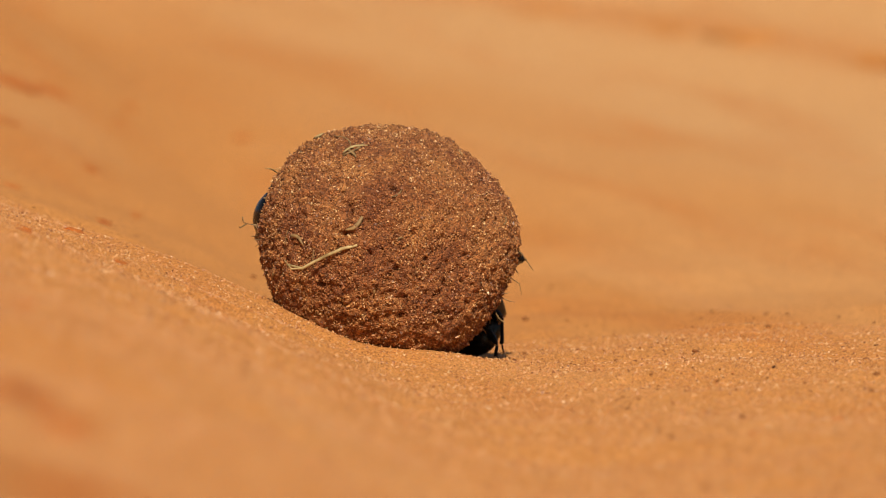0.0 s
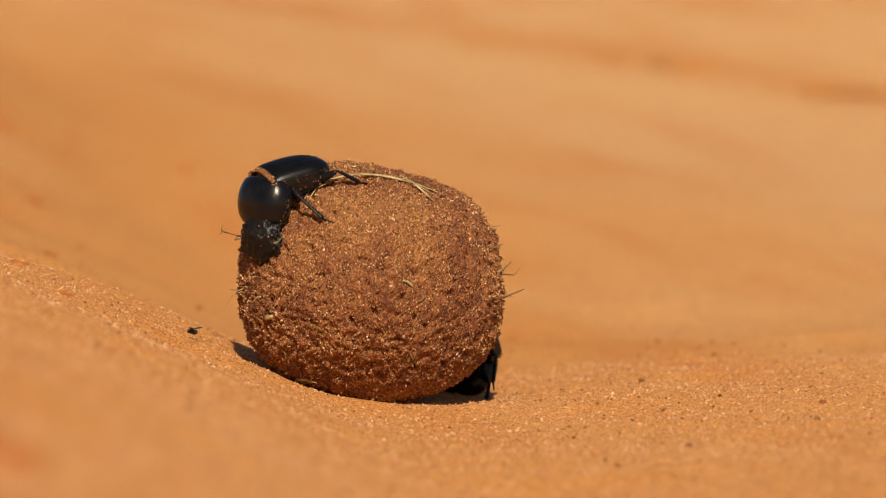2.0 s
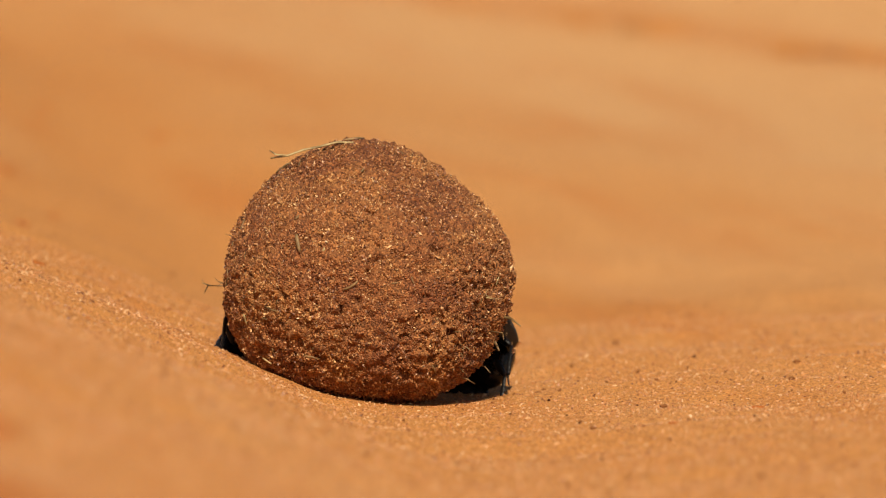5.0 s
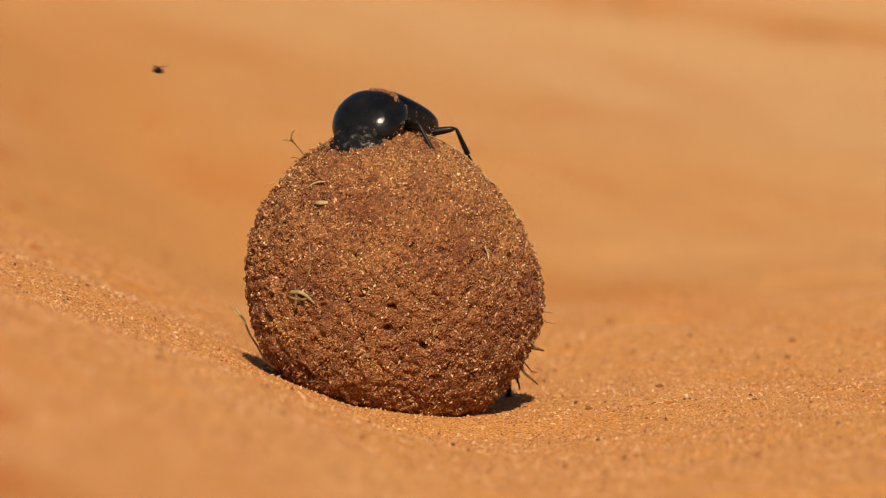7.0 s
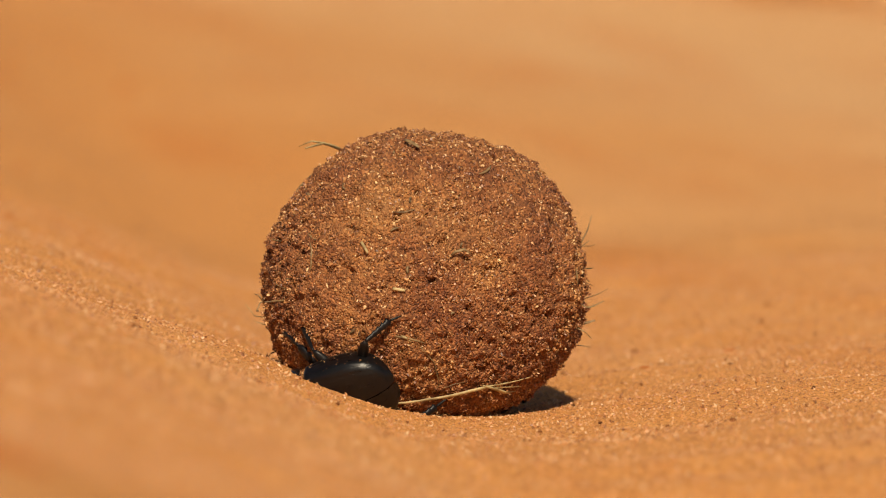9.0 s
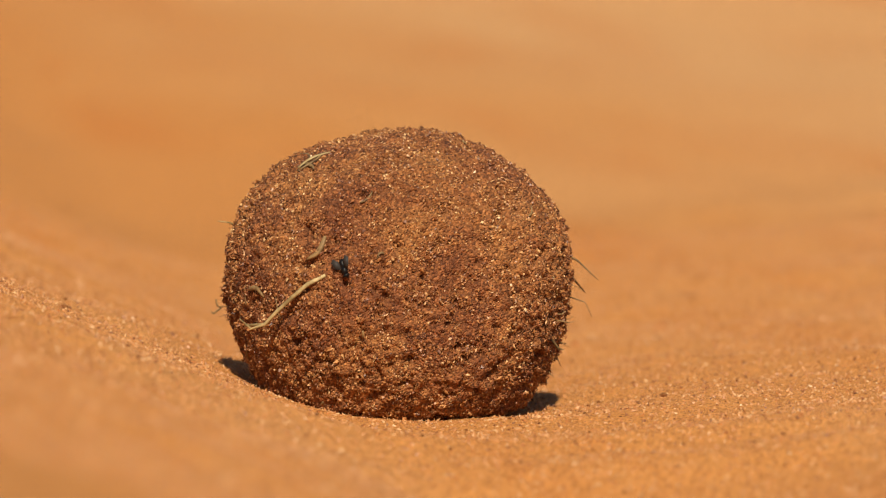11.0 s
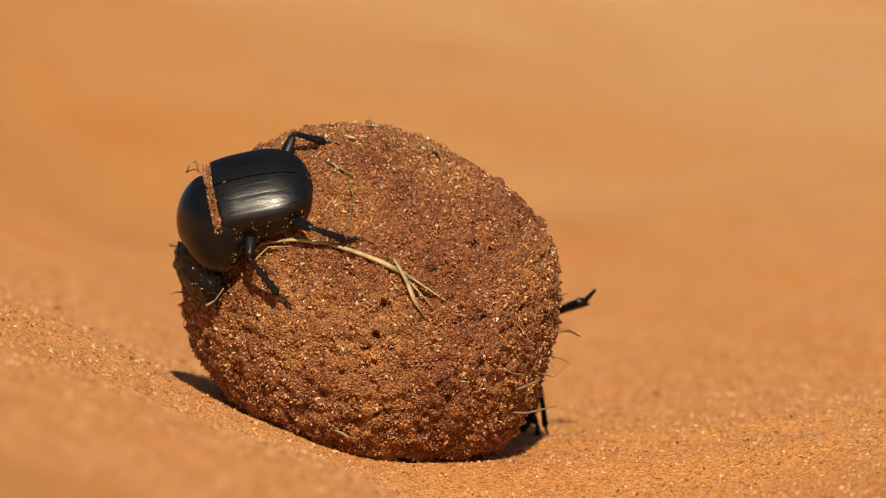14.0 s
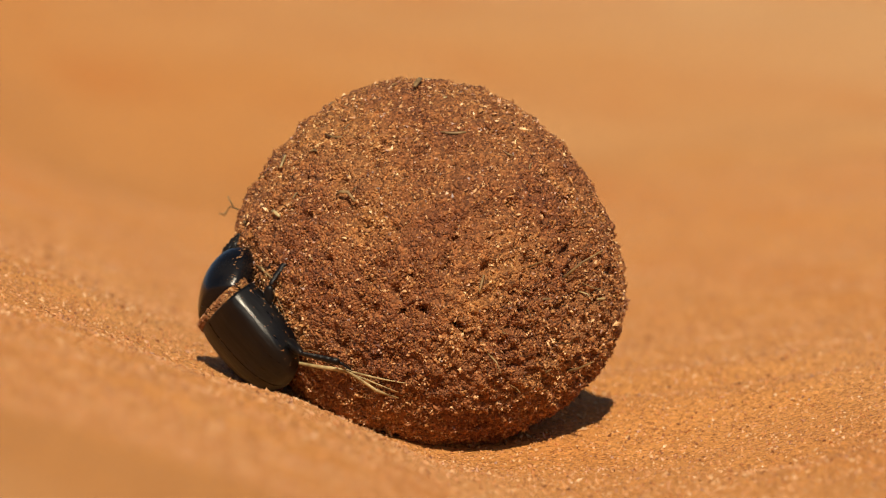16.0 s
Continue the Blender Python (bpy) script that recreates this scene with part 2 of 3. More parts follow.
def scatter(name, places, sizes, mat, parent=None, seed=1):
    """Many small uneven grains in one mesh: eight faces each."""
    rng = np.random.default_rng(seed)
    corner = np.array([(1, 0, 0), (-1, 0, 0), (0, 1, 0), (0, -1, 0), (0, 0, 1), (0, 0, -1)], float)
    tri = np.array([(0, 2, 4), (2, 1, 4), (1, 3, 4), (3, 0, 4), (2, 0, 5), (1, 2, 5), (3, 1, 5), (0, 3, 5)])
    n = len(places)
    turn = np.linalg.qr(rng.normal(size=(n, 3, 3)))[0]
    v = corner[None] * rng.uniform(0.6, 1.3, (n, 6, 1)) * sizes[:, None, None]
    v[:, 0:2] *= rng.choice([1.0, 1.0, 2.1], (n, 1, 1))
    v = np.einsum("nij,nkj->nki", turn, v) + places[:, None, :]
    f = tri[None] + 6 * np.arange(n)[:, None, None]
    me = bpy.data.meshes.new(name)
    me.from_pydata(v.reshape(-1, 3).tolist(), [], f.reshape(-1, 3).tolist())
    return mesh_object(name, me, mat, parent, smooth=False)


def build_sand_grains():
    rng = np.random.default_rng(4)
    n = 175000
    y = rng.uniform(0.72, 1.56, n)
    x = rng.uniform(-0.080, 0.110, n) * y
    size = 0.00009 + 0.00027 * rng.random(n) ** 4
    z = ground_height(x, y) + size * 0.2
    ob = scatter("sand_grain", np.stack([x, y, z], 1), size, GRAIN)
    tagged(ob, "loose orange and pale sand grains on the ground", "sand", kind="stuff")


def clod_mesh(seed):
    bm = bmesh.new()
    bmesh.ops.create_icosphere(bm, subdivisions=2, radius=1)
    for v in bm.verts:
        v.co *= 1 + 0.45 * noise.noise(v.co * 1.7 + Vector((seed * 9.1, 0, 0)))
        v.co.z *= 0.7
    me = bpy.data.meshes.new("clod")
    bm.to_mesh(me)
    bm.free()
    me.materials.append(CLOD)
    return me


def build_crumbs():
    rng = np.random.default_rng(14)
    n = 800
    y = rng.uniform(0.86, 1.7, n)
    x = rng.uniform(-0.08, 0.09, n) * y
    keep = (x > 0.25 * (1.3 - y) * 0.3) | (rng.random(n) < 0.3)
    x, y = x[keep], y[keep]
    size = 0.00018 + 0.0003 * rng.random(len(x)) ** 3
    ob = scatter("soil_crumb", np.stack([x, y, ground_height(x, y) + size * 0.4], 1), size, CLOD, seed=9)
    tagged(ob, "tiny dark soil crumbs strewn over the sand", "soil crumb", kind="stuff")


LUMPS = (
    (-0.1469, 2.1417, 0.0101),
    (-0.1358, 2.1808, 0.0065),
    (-0.1364, 1.9440, 0.0048),
    (-0.2045, 3.1266, 0.0124),
    (-0.0533, 1.2160, 0.0006),
    (-0.0560, 1.3925, 0.0006),
    (-0.0903, 1.6661, 0.0017),
    (-0.0854, 1.4437, 0.0019),
    (-0.1059, 1.8762, 0.0024),
    (-0.0916, 1.3694, 0.0016),
    (-0.0492, 0.8063, 0.0028),
    (-0.0556, 0.8484, 0.0021),
    (-0.0876, 1.7792, 0.0012),
    (-0.0720, 1.3851, 0.0011),
    (-0.1160, 1.6781, 0.0025),
    (0.0795, 1.2611, 0.0014),
    (0.0601, 1.2154, 0.0010),
    (-0.0575, 0.8421, 0.0060),
    (-0.0492, 0.8225, 0.0044),
    (-0.0441, 0.6844, 0.0062),
    (-0.0374, 0.6986, 0.0050),
    (-0.1141, 2.2727, 0.0030),
    (-0.0902, 1.3460, 0.0015),
    (-0.0900, 1.6564, 0.0023),
    (-0.0886, 1.7966, 0.0018),
    (-0.0716, 1.3868, 0.0013),
    (-0.0681, 1.0164, 0.0020),
    (-0.1130, 2.1906, 0.0028),
    (-0.0724, 2.2462, 0.0028),
)


def on_slope(x, y, reach, lift, turn):
    """A pose on the sand, laid along its slope over the reach given."""
    dx = float(ground_height(x + reach, y) - ground_height(x - reach, y)) / (2 * reach)
    dy = float(ground_height(x, y + reach) - ground_height(x, y - reach)) / (2 * reach)
    up = Vector((-dx, -dy, 1)).normalized()
    m = up.to_track_quat("Z", "Y").to_matrix().to_4x4()
    m.translation = Vector((x, y, float(ground_height(x, y)))) + up * lift
    return m @ pose(0, 0, 0, 0, 0, turn)


def build_lumps():
    meshes = []
    for k in range(3):
        me = clod_mesh(20 + k)
        me.materials.clear()
        me.materials.append(LUMP)
        meshes.append(me)
    rng = random.Random(31)
    for i, (x, y, size) in enumerate(LUMPS):
        ob = new("sand_lump", meshes[i % 3])
        ob.matrix_basis = on_slope(x, y, size, size * 0.06, rng.uniform(0, 360)) @ Matrix.Diagonal((size * 1.2, size, size * (0.38 if size < 0.0035 else 0.22), 1))
        tagged(ob, "reddish orange lump of caked sand on the bank", "sand lump", "lumps on the bank")
    x0, y0, dx, dy = FURROW_LINE
    long = math.hypot(dx, dy)
    me = clod_mesh(27)
    me.materials.clear()
    me.materials.append(FURROW_LUMP)
    for along, aside, size in FURROW_CLODS:
        x, y = x0 + (dx * along + dy * aside) / long, y0 + (dy * along - dx * aside) / long
        ob = new("sand_clod", me)
        ob.matrix_basis = on_slope(x, y, size * 1.3, size * 0.05, rng.uniform(0, 360)) @ Matrix.Diagonal((size * 1.6, size * 1.2, size * 0.20, 1))
        tagged(ob, "low orange clod of sand beside a furrow", "sand clod", "clods along the furrow")


# clods thrown up along the furrow: how far along it, from side to side, and half width
FURROW_CLODS = (
    (-0.02, 0.004, 0.010), (0.02, -0.006, 0.013), (0.05, 0.006, 0.009), (0.09, 0.000, 0.015), (0.13, -0.008, 0.010), (0.17, 0.005, 0.012), (0.22, 0.000, 0.009), (0.26, 0.008, 0.011), (0.31, -0.004, 0.008), (0.37, 0.003, 0.010), (0.44, -0.005, 0.008),
)


CLODS = (
    (0.0596, 1.4733, 0.0011),
    (0.0608, 1.2667, 0.0010),
    (0.0450, 1.2286, 0.0009),
    (0.0216, 1.6342, 0.0013),
    (0.0196, 1.5001, 0.0008),
    (0.0627, 1.3356, 0.0006),
    (0.0462, 1.3860, 0.0006),
    (0.0946, 1.3617, 0.0010),
    (0.0782, 1.3472, 0.0007),
    (0.0807, 1.5479, 0.0010),
    (-0.0345, 1.0774, 0.0009),
    (-0.0508, 1.6650, 0.0012),
    (0.0549, 1.1970, 0.0005),
    (0.0396, 1.3219, 0.0005),
    (0.0404, 1.4573, 0.0007),
    (0.0889, 1.4101, 0.0006),
    (0.0304, 1.7560, 0.0011),
    (0.0663, 1.6051, 0.0007),
    (0.0689, 1.0843, 0.0010),
    (0.0582, 1.0989, 0.0007),
    (0.0903, 1.3162, 0.0010),
    (-0.0355, 1.1134, 0.0006),
)


def build_clods():
    meshes = [clod_mesh(s) for s in range(4)]
    rng = random.Random(8)
    for i, (x, y, size) in enumerate(CLODS):
        ob = new("soil_clod", meshes[i % 4])
        size *= 0.8
        z = float(ground_height(x, y)) + size * 0.35
        ob.matrix_basis = pose(x, y, z, rng.uniform(-20, 20), rng.uniform(-20, 20), rng.uniform(0, 360)) @ Matrix.Diagonal((size, size * rng.uniform(0.6, 1), size * 0.8, 1))
        tagged(ob, "small dark crumb of soil lying on orange sand", "soil crumb", "crumbs on the sand")


# ---- dung ball ----
# the ball's uneven roundness: millimetres of each low harmonic of the direction
BALL_SHAPE = (
    28.450, -0.043, -0.015, 0.051, -1.054, 0.623, 0.598, 1.462, -0.704, -0.075, 0.281, 0.093, -0.180, -0.231, 1.013, 0.193, -0.167, 0.329, 0.826, 0.167,
    -0.323, -0.435, -0.211, -0.248, -0.078, 0.073, -0.474, 0.167, -0.254, -0.047, -0.067, -0.031, 0.215, -0.117, -0.652, -0.052, 0.327, 0.226, -0.013,
    -0.059, 0.261, 0.113, 0.041, 0.193, -0.047, 0.143, -0.151, -0.342, 0.377,
)
WAVES = 6


def harmonics(d):
    """The low surface waves of the unit directions d, one row a direction, up to the order WAVES."""
    x, y, z = np.asarray(d, float).T
    turns = [(np.ones_like(x), np.zeros_like(x))]
    for m in range(WAVES):
        a, b = turns[-1]
        turns.append((x * a - y * b, x * b + y * a))
    q = {}
    for m in range(WAVES + 1):
        q[m, m] = np.full_like(x, float(math.prod(range(1, 2 * m, 2))))
        q[m + 1, m] = z * (2 * m + 1) * q[m, m]
        for n in range(m + 2, WAVES + 1):
            q[n, m] = ((2 * n - 1) * z * q[n - 1, m] - (n + m - 1) * q[n - 2, m]) / (n - m)
    out = []
    for n in range(WAVES + 1):
        out.append(q[n, 0])
        for m in range(1, n + 1):
            k = math.sqrt(2 * math.factorial(n - m) / math.factorial(n + m))
            out += [k * q[n, m] * turns[m][0], k * q[n, m] * turns[m][1]]
    return np.stack(out, -1)


def ball_radii(d):
    """How far the ball's skin lies from its centre in the unit directions d."""
    return 0.001 * harmonics(d) @ np.array(BALL_SHAPE)


def ball_surface(d):
    """The ball's skin in the direction d, without its lumps."""
    d = Vector(d).normalized()
    return d * float(ball_radii([d])[0])


def ball_lumps(d):
    """How far the ball's skin stands off its smooth shape in the unit direction d."""
    out = 0.00062 * noise.noise(d * 11 + Vector((3, 1, 7))) + 0.00058 * noise.noise(d * 19) + 0.00045 * noise.noise(d * 33 + Vector((2, 9, 4))) - 0.0055 * max(0.0, noise.noise(d * 13 + Vector((5, 0, 0))) - 0.40)
    # coarse crumbs round the two ends
    out += 0.0011 * noise.noise(d * 36 + Vector((7, 7, 1))) * min(1.0, max(0.0, (abs(d.x) - 0.70) / 0.2))
    for hole, deep in PITS:
        gap = (d - hole).length
        if gap < 0.12:
            out -= 1.5 * deep * math.exp(-(gap / 0.035) ** 2)
    return out


PITS = [(Vector(p).normalized(), deep) for p, deep in (
    ((-0.029, -0.443, 0.896), 0.0016), ((0.042, 0.472, -0.881), 0.0013), ((0.777, 0.426, -0.463), 0.0012), ((0.915, 0.397, -0.068), 0.0012), ((0.624, 0.671, -0.40), 0.0014), ((0.739, 0.606, -0.295), 0.0014),
    ((0.069, -0.964, -0.255), 0.0012), ((0.074, -0.994, 0.082), 0.0010), ((0.281, -0.762, -0.584), 0.0012), ((0.476, -0.337, -0.812), 0.0012), ((0.097, -0.572, -0.815), 0.0009), ((0.30, 0.45, 0.84), 0.0012), ((0.747, -0.339, -0.572), 0.0010))]


def build_ball():
    bm = bmesh.new()
    bmesh.ops.create_icosphere(bm, subdivisions=7, radius=1)
    ways = [v.co.normalized() for v in bm.verts]
    for v, d, r in zip(bm.verts, ways, ball_radii(ways).tolist()):
        p = d * r
        grain = 0.00046 * noise.noise(p * 330) + 0.00044 * noise.noise(p * 900) + 0.00030 * noise.noise(p * 1900)
        v.co = d * (r + ball_lumps(d) + grain)
    ball = part("dung_ball", bm, DUNG)
    tagged(ball, "large round brown dung ball crusted with sand and straw", "dung ball")
    rng = np.random.default_rng(6)
    n, m = 118000, 1500
    d = rng.normal(size=(n + m, 3))
    d /= np.linalg.norm(d, axis=1)[:, None]
    size = np.concatenate([0.00010 + 0.00019 * rng.random(n) ** 2.5, 0.00018 + 0.00022 * rng.random(m) ** 2])
    lift = np.concatenate([rng.uniform(-0.00028, 0.00013, n), rng.uniform(0, 0.0004, m)])
    far = ball_radii(d) + np.array([ball_lumps(Vector(q)) for q in d]) + lift
    tagged(scatter("crust_grain", d * far[:, None], size, DUNG_GRAIN, ball, 3), "sand grains pressed into the dung", kind="stuff")
    return ball


def strand(name, points, widths, mat, parent, label="", flat=0.6, sides=6):
    """A stalk through points, with a half width at each."""
    pts = [Vector(p) for p in points]
    bm = bmesh.new()
    rings = []
    for i, p in enumerate(pts):
        ahead = (pts[min(i + 1, len(pts) - 1)] - pts[max(i - 1, 0)]).normalized()
        up = p.normalized() if p.length > 1e-6 else Vector((0, 0, 1))
        side = ahead.cross(up)
        side = side.normalized() if side.length > 1e-4 else ahead.orthogonal().normalized()
        up = side.cross(ahead)
        rings.append([bm.verts.new(p + widths[i] * (side * math.cos(a) + up * flat * math.sin(a))) for a in [2 * math.pi * k / sides for k in range(sides)]])
    for r0, r1 in zip(rings, rings[1:]):
        for k in range(sides):
            bm.faces.new((r0[k], r0[(k + 1) % sides], r1[(k + 1) % sides], r1[k]))
    bm.faces.new(rings[0][::-1])
    bm.faces.new(rings[-1])
    return part(name, bm, mat, parent, label)


def on_ball(a, b, n=9, lift=0.0006, sway=0.0, seed=0, arch=0.0):
    """Points from direction a to direction b along the ball's skin."""
    a, b = Vector(a).normalized(), Vector(b).normalized()
    across = a.cross(b).normalized()
    out = []
    for i in range(n):
        s = i / (n - 1)
        d = a.slerp(b, s) + across * sway * (math.sin(math.pi * s) + 0.35 * noise.noise(Vector((s * 4, seed, 0))))
        p = ball_surface(d)
        out.append(p + p.normalized() * (lift + arch * math.sin(math.pi * s)))
    return out


def course(chain, lift=0.0008):
    """Points along the ball's skin through several directions."""
    out = []
    for a, b in zip(chain, chain[1:]):
        out += on_ball(a, b, 5, lift)[:-1]
    return out + on_ball(chain[-2], chain[-1], 5, lift)[-1:]


def taper(n, w, tip=0.35):
    return [w * (tip + (1 - tip) * math.sin(math.pi * min(1, 0.12 + 0.88 * i / (n - 1)))) for i in range(n)]


def build_straws(ball):
    # the long forked stalk beside the beetle
    stalk = course(((-0.46, 0.86, 0.22), (-0.408, 0.903, 0.14), (-0.25, 0.965, 0.085), (-0.06, 0.997, 0.05), (0.10, 0.994, 0.045), (0.238, 0.971, 0.045), (0.36, 0.930, 0.055)))
    strand("straw", stalk, [0.00020 + 0.00026 * (i / (len(stalk) - 1)) ** 1.2 for i in range(len(stalk))], STRAW, ball, "long pale forked straw stalk")
    for chain, s in ((((0.30, 0.951, 0.05), (0.367, 0.929, 0.05), (0.50, 0.86, 0.08), (0.64, 0.762, 0.108)), 0.00022), (((0.31, 0.948, 0.04), (0.45, 0.885, 0.10), (0.58, 0.79, 0.17)), 0.00017), (((-0.43, 0.87, 0.25), (-0.36, 0.92, 0.15), (-0.24, 0.962, 0.12)), 0.00016)):
        line = course(chain, 0.0009)
        strand("straw", line, taper(len(line), s, 0.3), STRAW, ball)
    blade = [ball_surface((0.31, 0.95, 0.005)) * 1.05, ball_surface((0.41, 0.905, 0.09)) * 1.045, ball_surface((0.475, 0.86, 0.17)) * 1.035, ball_surface((0.56, 0.795, 0.235)) * 1.015]
    strand("straw", blade, [0.00018, 0.00034, 0.00036, 0.00014], STRAW, ball, "pale split straw blade standing off", 0.4)
    # thin stems over the wing tips' track
    for chain in (((-0.116, 0.922, -0.37), (-0.028, 0.965, -0.261), (0.016, 0.997, -0.072), (-0.02, 1.0, -0.01)), ((0.04, 0.998, -0.035), (0.12, 0.99, -0.055), (0.19, 0.98, -0.05))):
        line = course(chain, 0.0007)
        strand("straw", line, taper(len(line), 0.00013, 0.5), STRAW_DARK, ball, sides=4)
    # the pale bent stalk on the far side, and bits round it
    bent = [ball_surface((-0.30, -0.93, -0.19)) * 1.01, ball_surface((-0.39, -0.90, -0.26)) * 1.03, Vector((-0.474, -0.865, -0.348)) * 0.029, Vector((-0.550, -0.815, -0.440)) * 0.029, Vector((-0.614, -0.753, -0.526)) * 0.029]
    strand("straw", bent + [Vector((-0.735, -0.690, -0.545)) * 0.029], [0.00034, 0.00040, 0.00038, 0.00036, 0.00036, 0.00022], STRAW, ball, "pale bent straw stalk standing off at its split end")
    strand("straw", bent[3:] + [Vector((-0.690, -0.735, -0.565)) * 0.029, Vector((-0.770, -0.735, -0.520)) * 0.029], [0.00022, 0.00026, 0.00022, 0.00012], STRAW, ball)
    strand("straw", on_ball((-0.35, -0.93, 0.03), (-0.43, -0.90, -0.12), 7, 0.0004, 0.03, 6), taper(7, 0.00055, 0.3), STRAW_DARK, ball, "curled brown leaf scrap")
    strand("straw", on_ball((-0.69, -0.56, 0.49), (-0.53, -0.54, 0.64), 7, 0.0007, 0.04, 7), taper(7, 0.0004), STRAW, ball)
    strand("straw", on_ball((-0.67, -0.56, 0.45), (-0.57, -0.48, 0.66), 6, 0.0006, -0.04, 8), taper(6, 0.0003), STRAW_DARK, ball)
    strand("straw", on_ball((-0.76, -0.53, -0.30), (-0.68, -0.68, -0.36), 6, 0.0005, 0.03, 9), taper(6, 0.00045), STRAW_DARK, ball)
    strand("straw", on_ball((-0.87, 0.06, 0.54), (-0.80, 0.10, 0.60), 5, 0.0005, 0.0, 10), taper(5, 0.00055, 0.6), STRAW, ball, "short pale chip of straw")
    strand("straw", on_ball((-0.70, -0.52, 0.54), (-0.60, -0.66, 0.50), 6, 0.0005, 0.02, 11), taper(6, 0.0004), STRAW_DARK, ball)
    # twigs that stand off the two poles
    twig = [Vector((-0.86, 0.36, -0.24)) * 0.0295, Vector((-0.98, 0.40, -0.275)) * 0.0296, Vector((-1.085, 0.435, -0.30)) * 0.029, Vector((-1.11, 0.47, -0.26)) * 0.029, Vector((-1.10, 0.50, -0.29)) * 0.029]
    strand("straw", twig, [0.00030, 0.00022, 0.0002, 0.00026, 0.00012], STRAW_DARK, ball, "thin hooked twig standing off")
    strand("straw", [Vector((-1.06, 0.43, -0.295)) * 0.029, Vector((-1.10, 0.42, -0.35)) * 0.029, Vector((-1.12, 0.40, -0.34)) * 0.029], [0.0002, 0.0002, 0.0001], STRAW_DARK, ball)
    # stalks at the other pole, chips and tufts
    strand("straw", [Vector((0.90, -0.01, 0.40)) * 0.029, Vector((1.04, -0.05, 0.35)) * 0.029, Vector((1.185, -0.05, 0.26)) * 0.029], [0.00036, 0.00030, 0.00014], STRAW_DARK, ball)
    strand("straw", [Vector((0.90, 0.10, 0.33)) * 0.029, Vector((1.02, 0.14, 0.27)) * 0.029, Vector((1.10, 0.17, 0.21)) * 0.029], [0.00042, 0.00038, 0.00020], STRAW_DARK, ball, "broken straw stalk standing off")
    strand("straw", [Vector((0.95, -0.10, -0.14)) * 0.030, Vector((1.06, -0.22, -0.22)) * 0.029, Vector((1.10, -0.34, -0.24)) * 0.029], [0.0003, 0.00022, 0.0001], STRAW_DARK, ball)
    strand("straw", on_ball((-0.14, -0.34, -0.95), (-0.06, -0.24, -0.98), 5, 0.0010, 0, 15), taper(5, 0.00045, 0.6), STRAW_DARK, ball)
    strand("straw", on_ball((-0.47, 0.40, -0.79), (-0.435, 0.475, -0.765), 4, 0.0006, 0, 16), taper(4, 0.00030, 0.8), STRAW, ball, "short pale chip of straw")
    strand("straw", on_ball((-0.29, 0.69, -0.66), (-0.215, 0.715, -0.665), 4, 0.0006, 0, 17), taper(4, 0.00030, 0.8), STRAW, ball, "short pale chip of straw")
    strand("straw", on_ball((0.10, 0.57, -0.85), (0.24, 0.54, -0.82), 6, 0.0008, 0.03, 18, 0.0008), taper(6, 0.0003, 0.4), STRAW_DARK, ball)
    strand("straw", on_ball((-0.79, -0.21, 0.62), (-0.66, -0.54, 0.57), 8, 0.0003, 0.05, 19), taper(8, 0.00020, 0.4), STRAW_DARK, ball)
    strand("straw", on_ball((-0.93, 0.12, 0.40), (-0.86, 0.22, 0.48), 5, 0.0005, 0.02, 20), taper(5, 0.00030, 0.4), STRAW, ball)
    strand("straw", [ball_surface((-0.55, 0.80, -0.05)) * 0.99, Vector((-0.42, 0.95, -0.20)) * 0.031, Vector((-0.30, 0.98, -0.24)) * 0.0305], [0.00016, 0.00014, 0.0001], STRAW_DARK, ball, sides=4)
    rng = random.Random(12)
    for i in range(16):
        sign = 1 if i % 3 else -1
        d = Vector((sign * rng.uniform(0.88, 1), rng.uniform(-0.45, 0.45), rng.uniform(-0.45, 0.45))).normalized()
        p = ball_surface(d)
        lean = (d + Vector((rng.uniform(-0.4, 0.6) * sign, rng.uniform(-1, 1), rng.uniform(-1, 1))) * 0.9).normalized()
        reach = rng.uniform(0.0015, 0.0045) if i > 1 else 0.0060
        bend = Vector((rng.uniform(-1, 1), rng.uniform(-1, 1), rng.uniform(-1, 1))) * reach * 0.18
        strand("straw", [p * 0.97, p + lean * reach * 0.5 + bend, p + lean * reach], [0.00020, 0.00015, 0.00007], STRAW_DARK if i % 4 else STRAW, ball, sides=4)
    for i in range(40):
        d = Vector((rng.gauss(0, 1), rng.gauss(0, 1), rng.gauss(0, 1))).normalized()
        e = (d + Vector((rng.gauss(0, 1), rng.gauss(0, 1), rng.gauss(0, 1))) * rng.uniform(0.03, 0.09)).normalized()
        strand("straw", on_ball(d, e, 5, 0.0003, rng.uniform(-0.02, 0.02), i), taper(5, rng.uniform(0.00014, 0.0003)), rng.choice([STRAW, STRAW_DARK, STRAW_DARK, STRAW_DARK]), ball, sides=4)


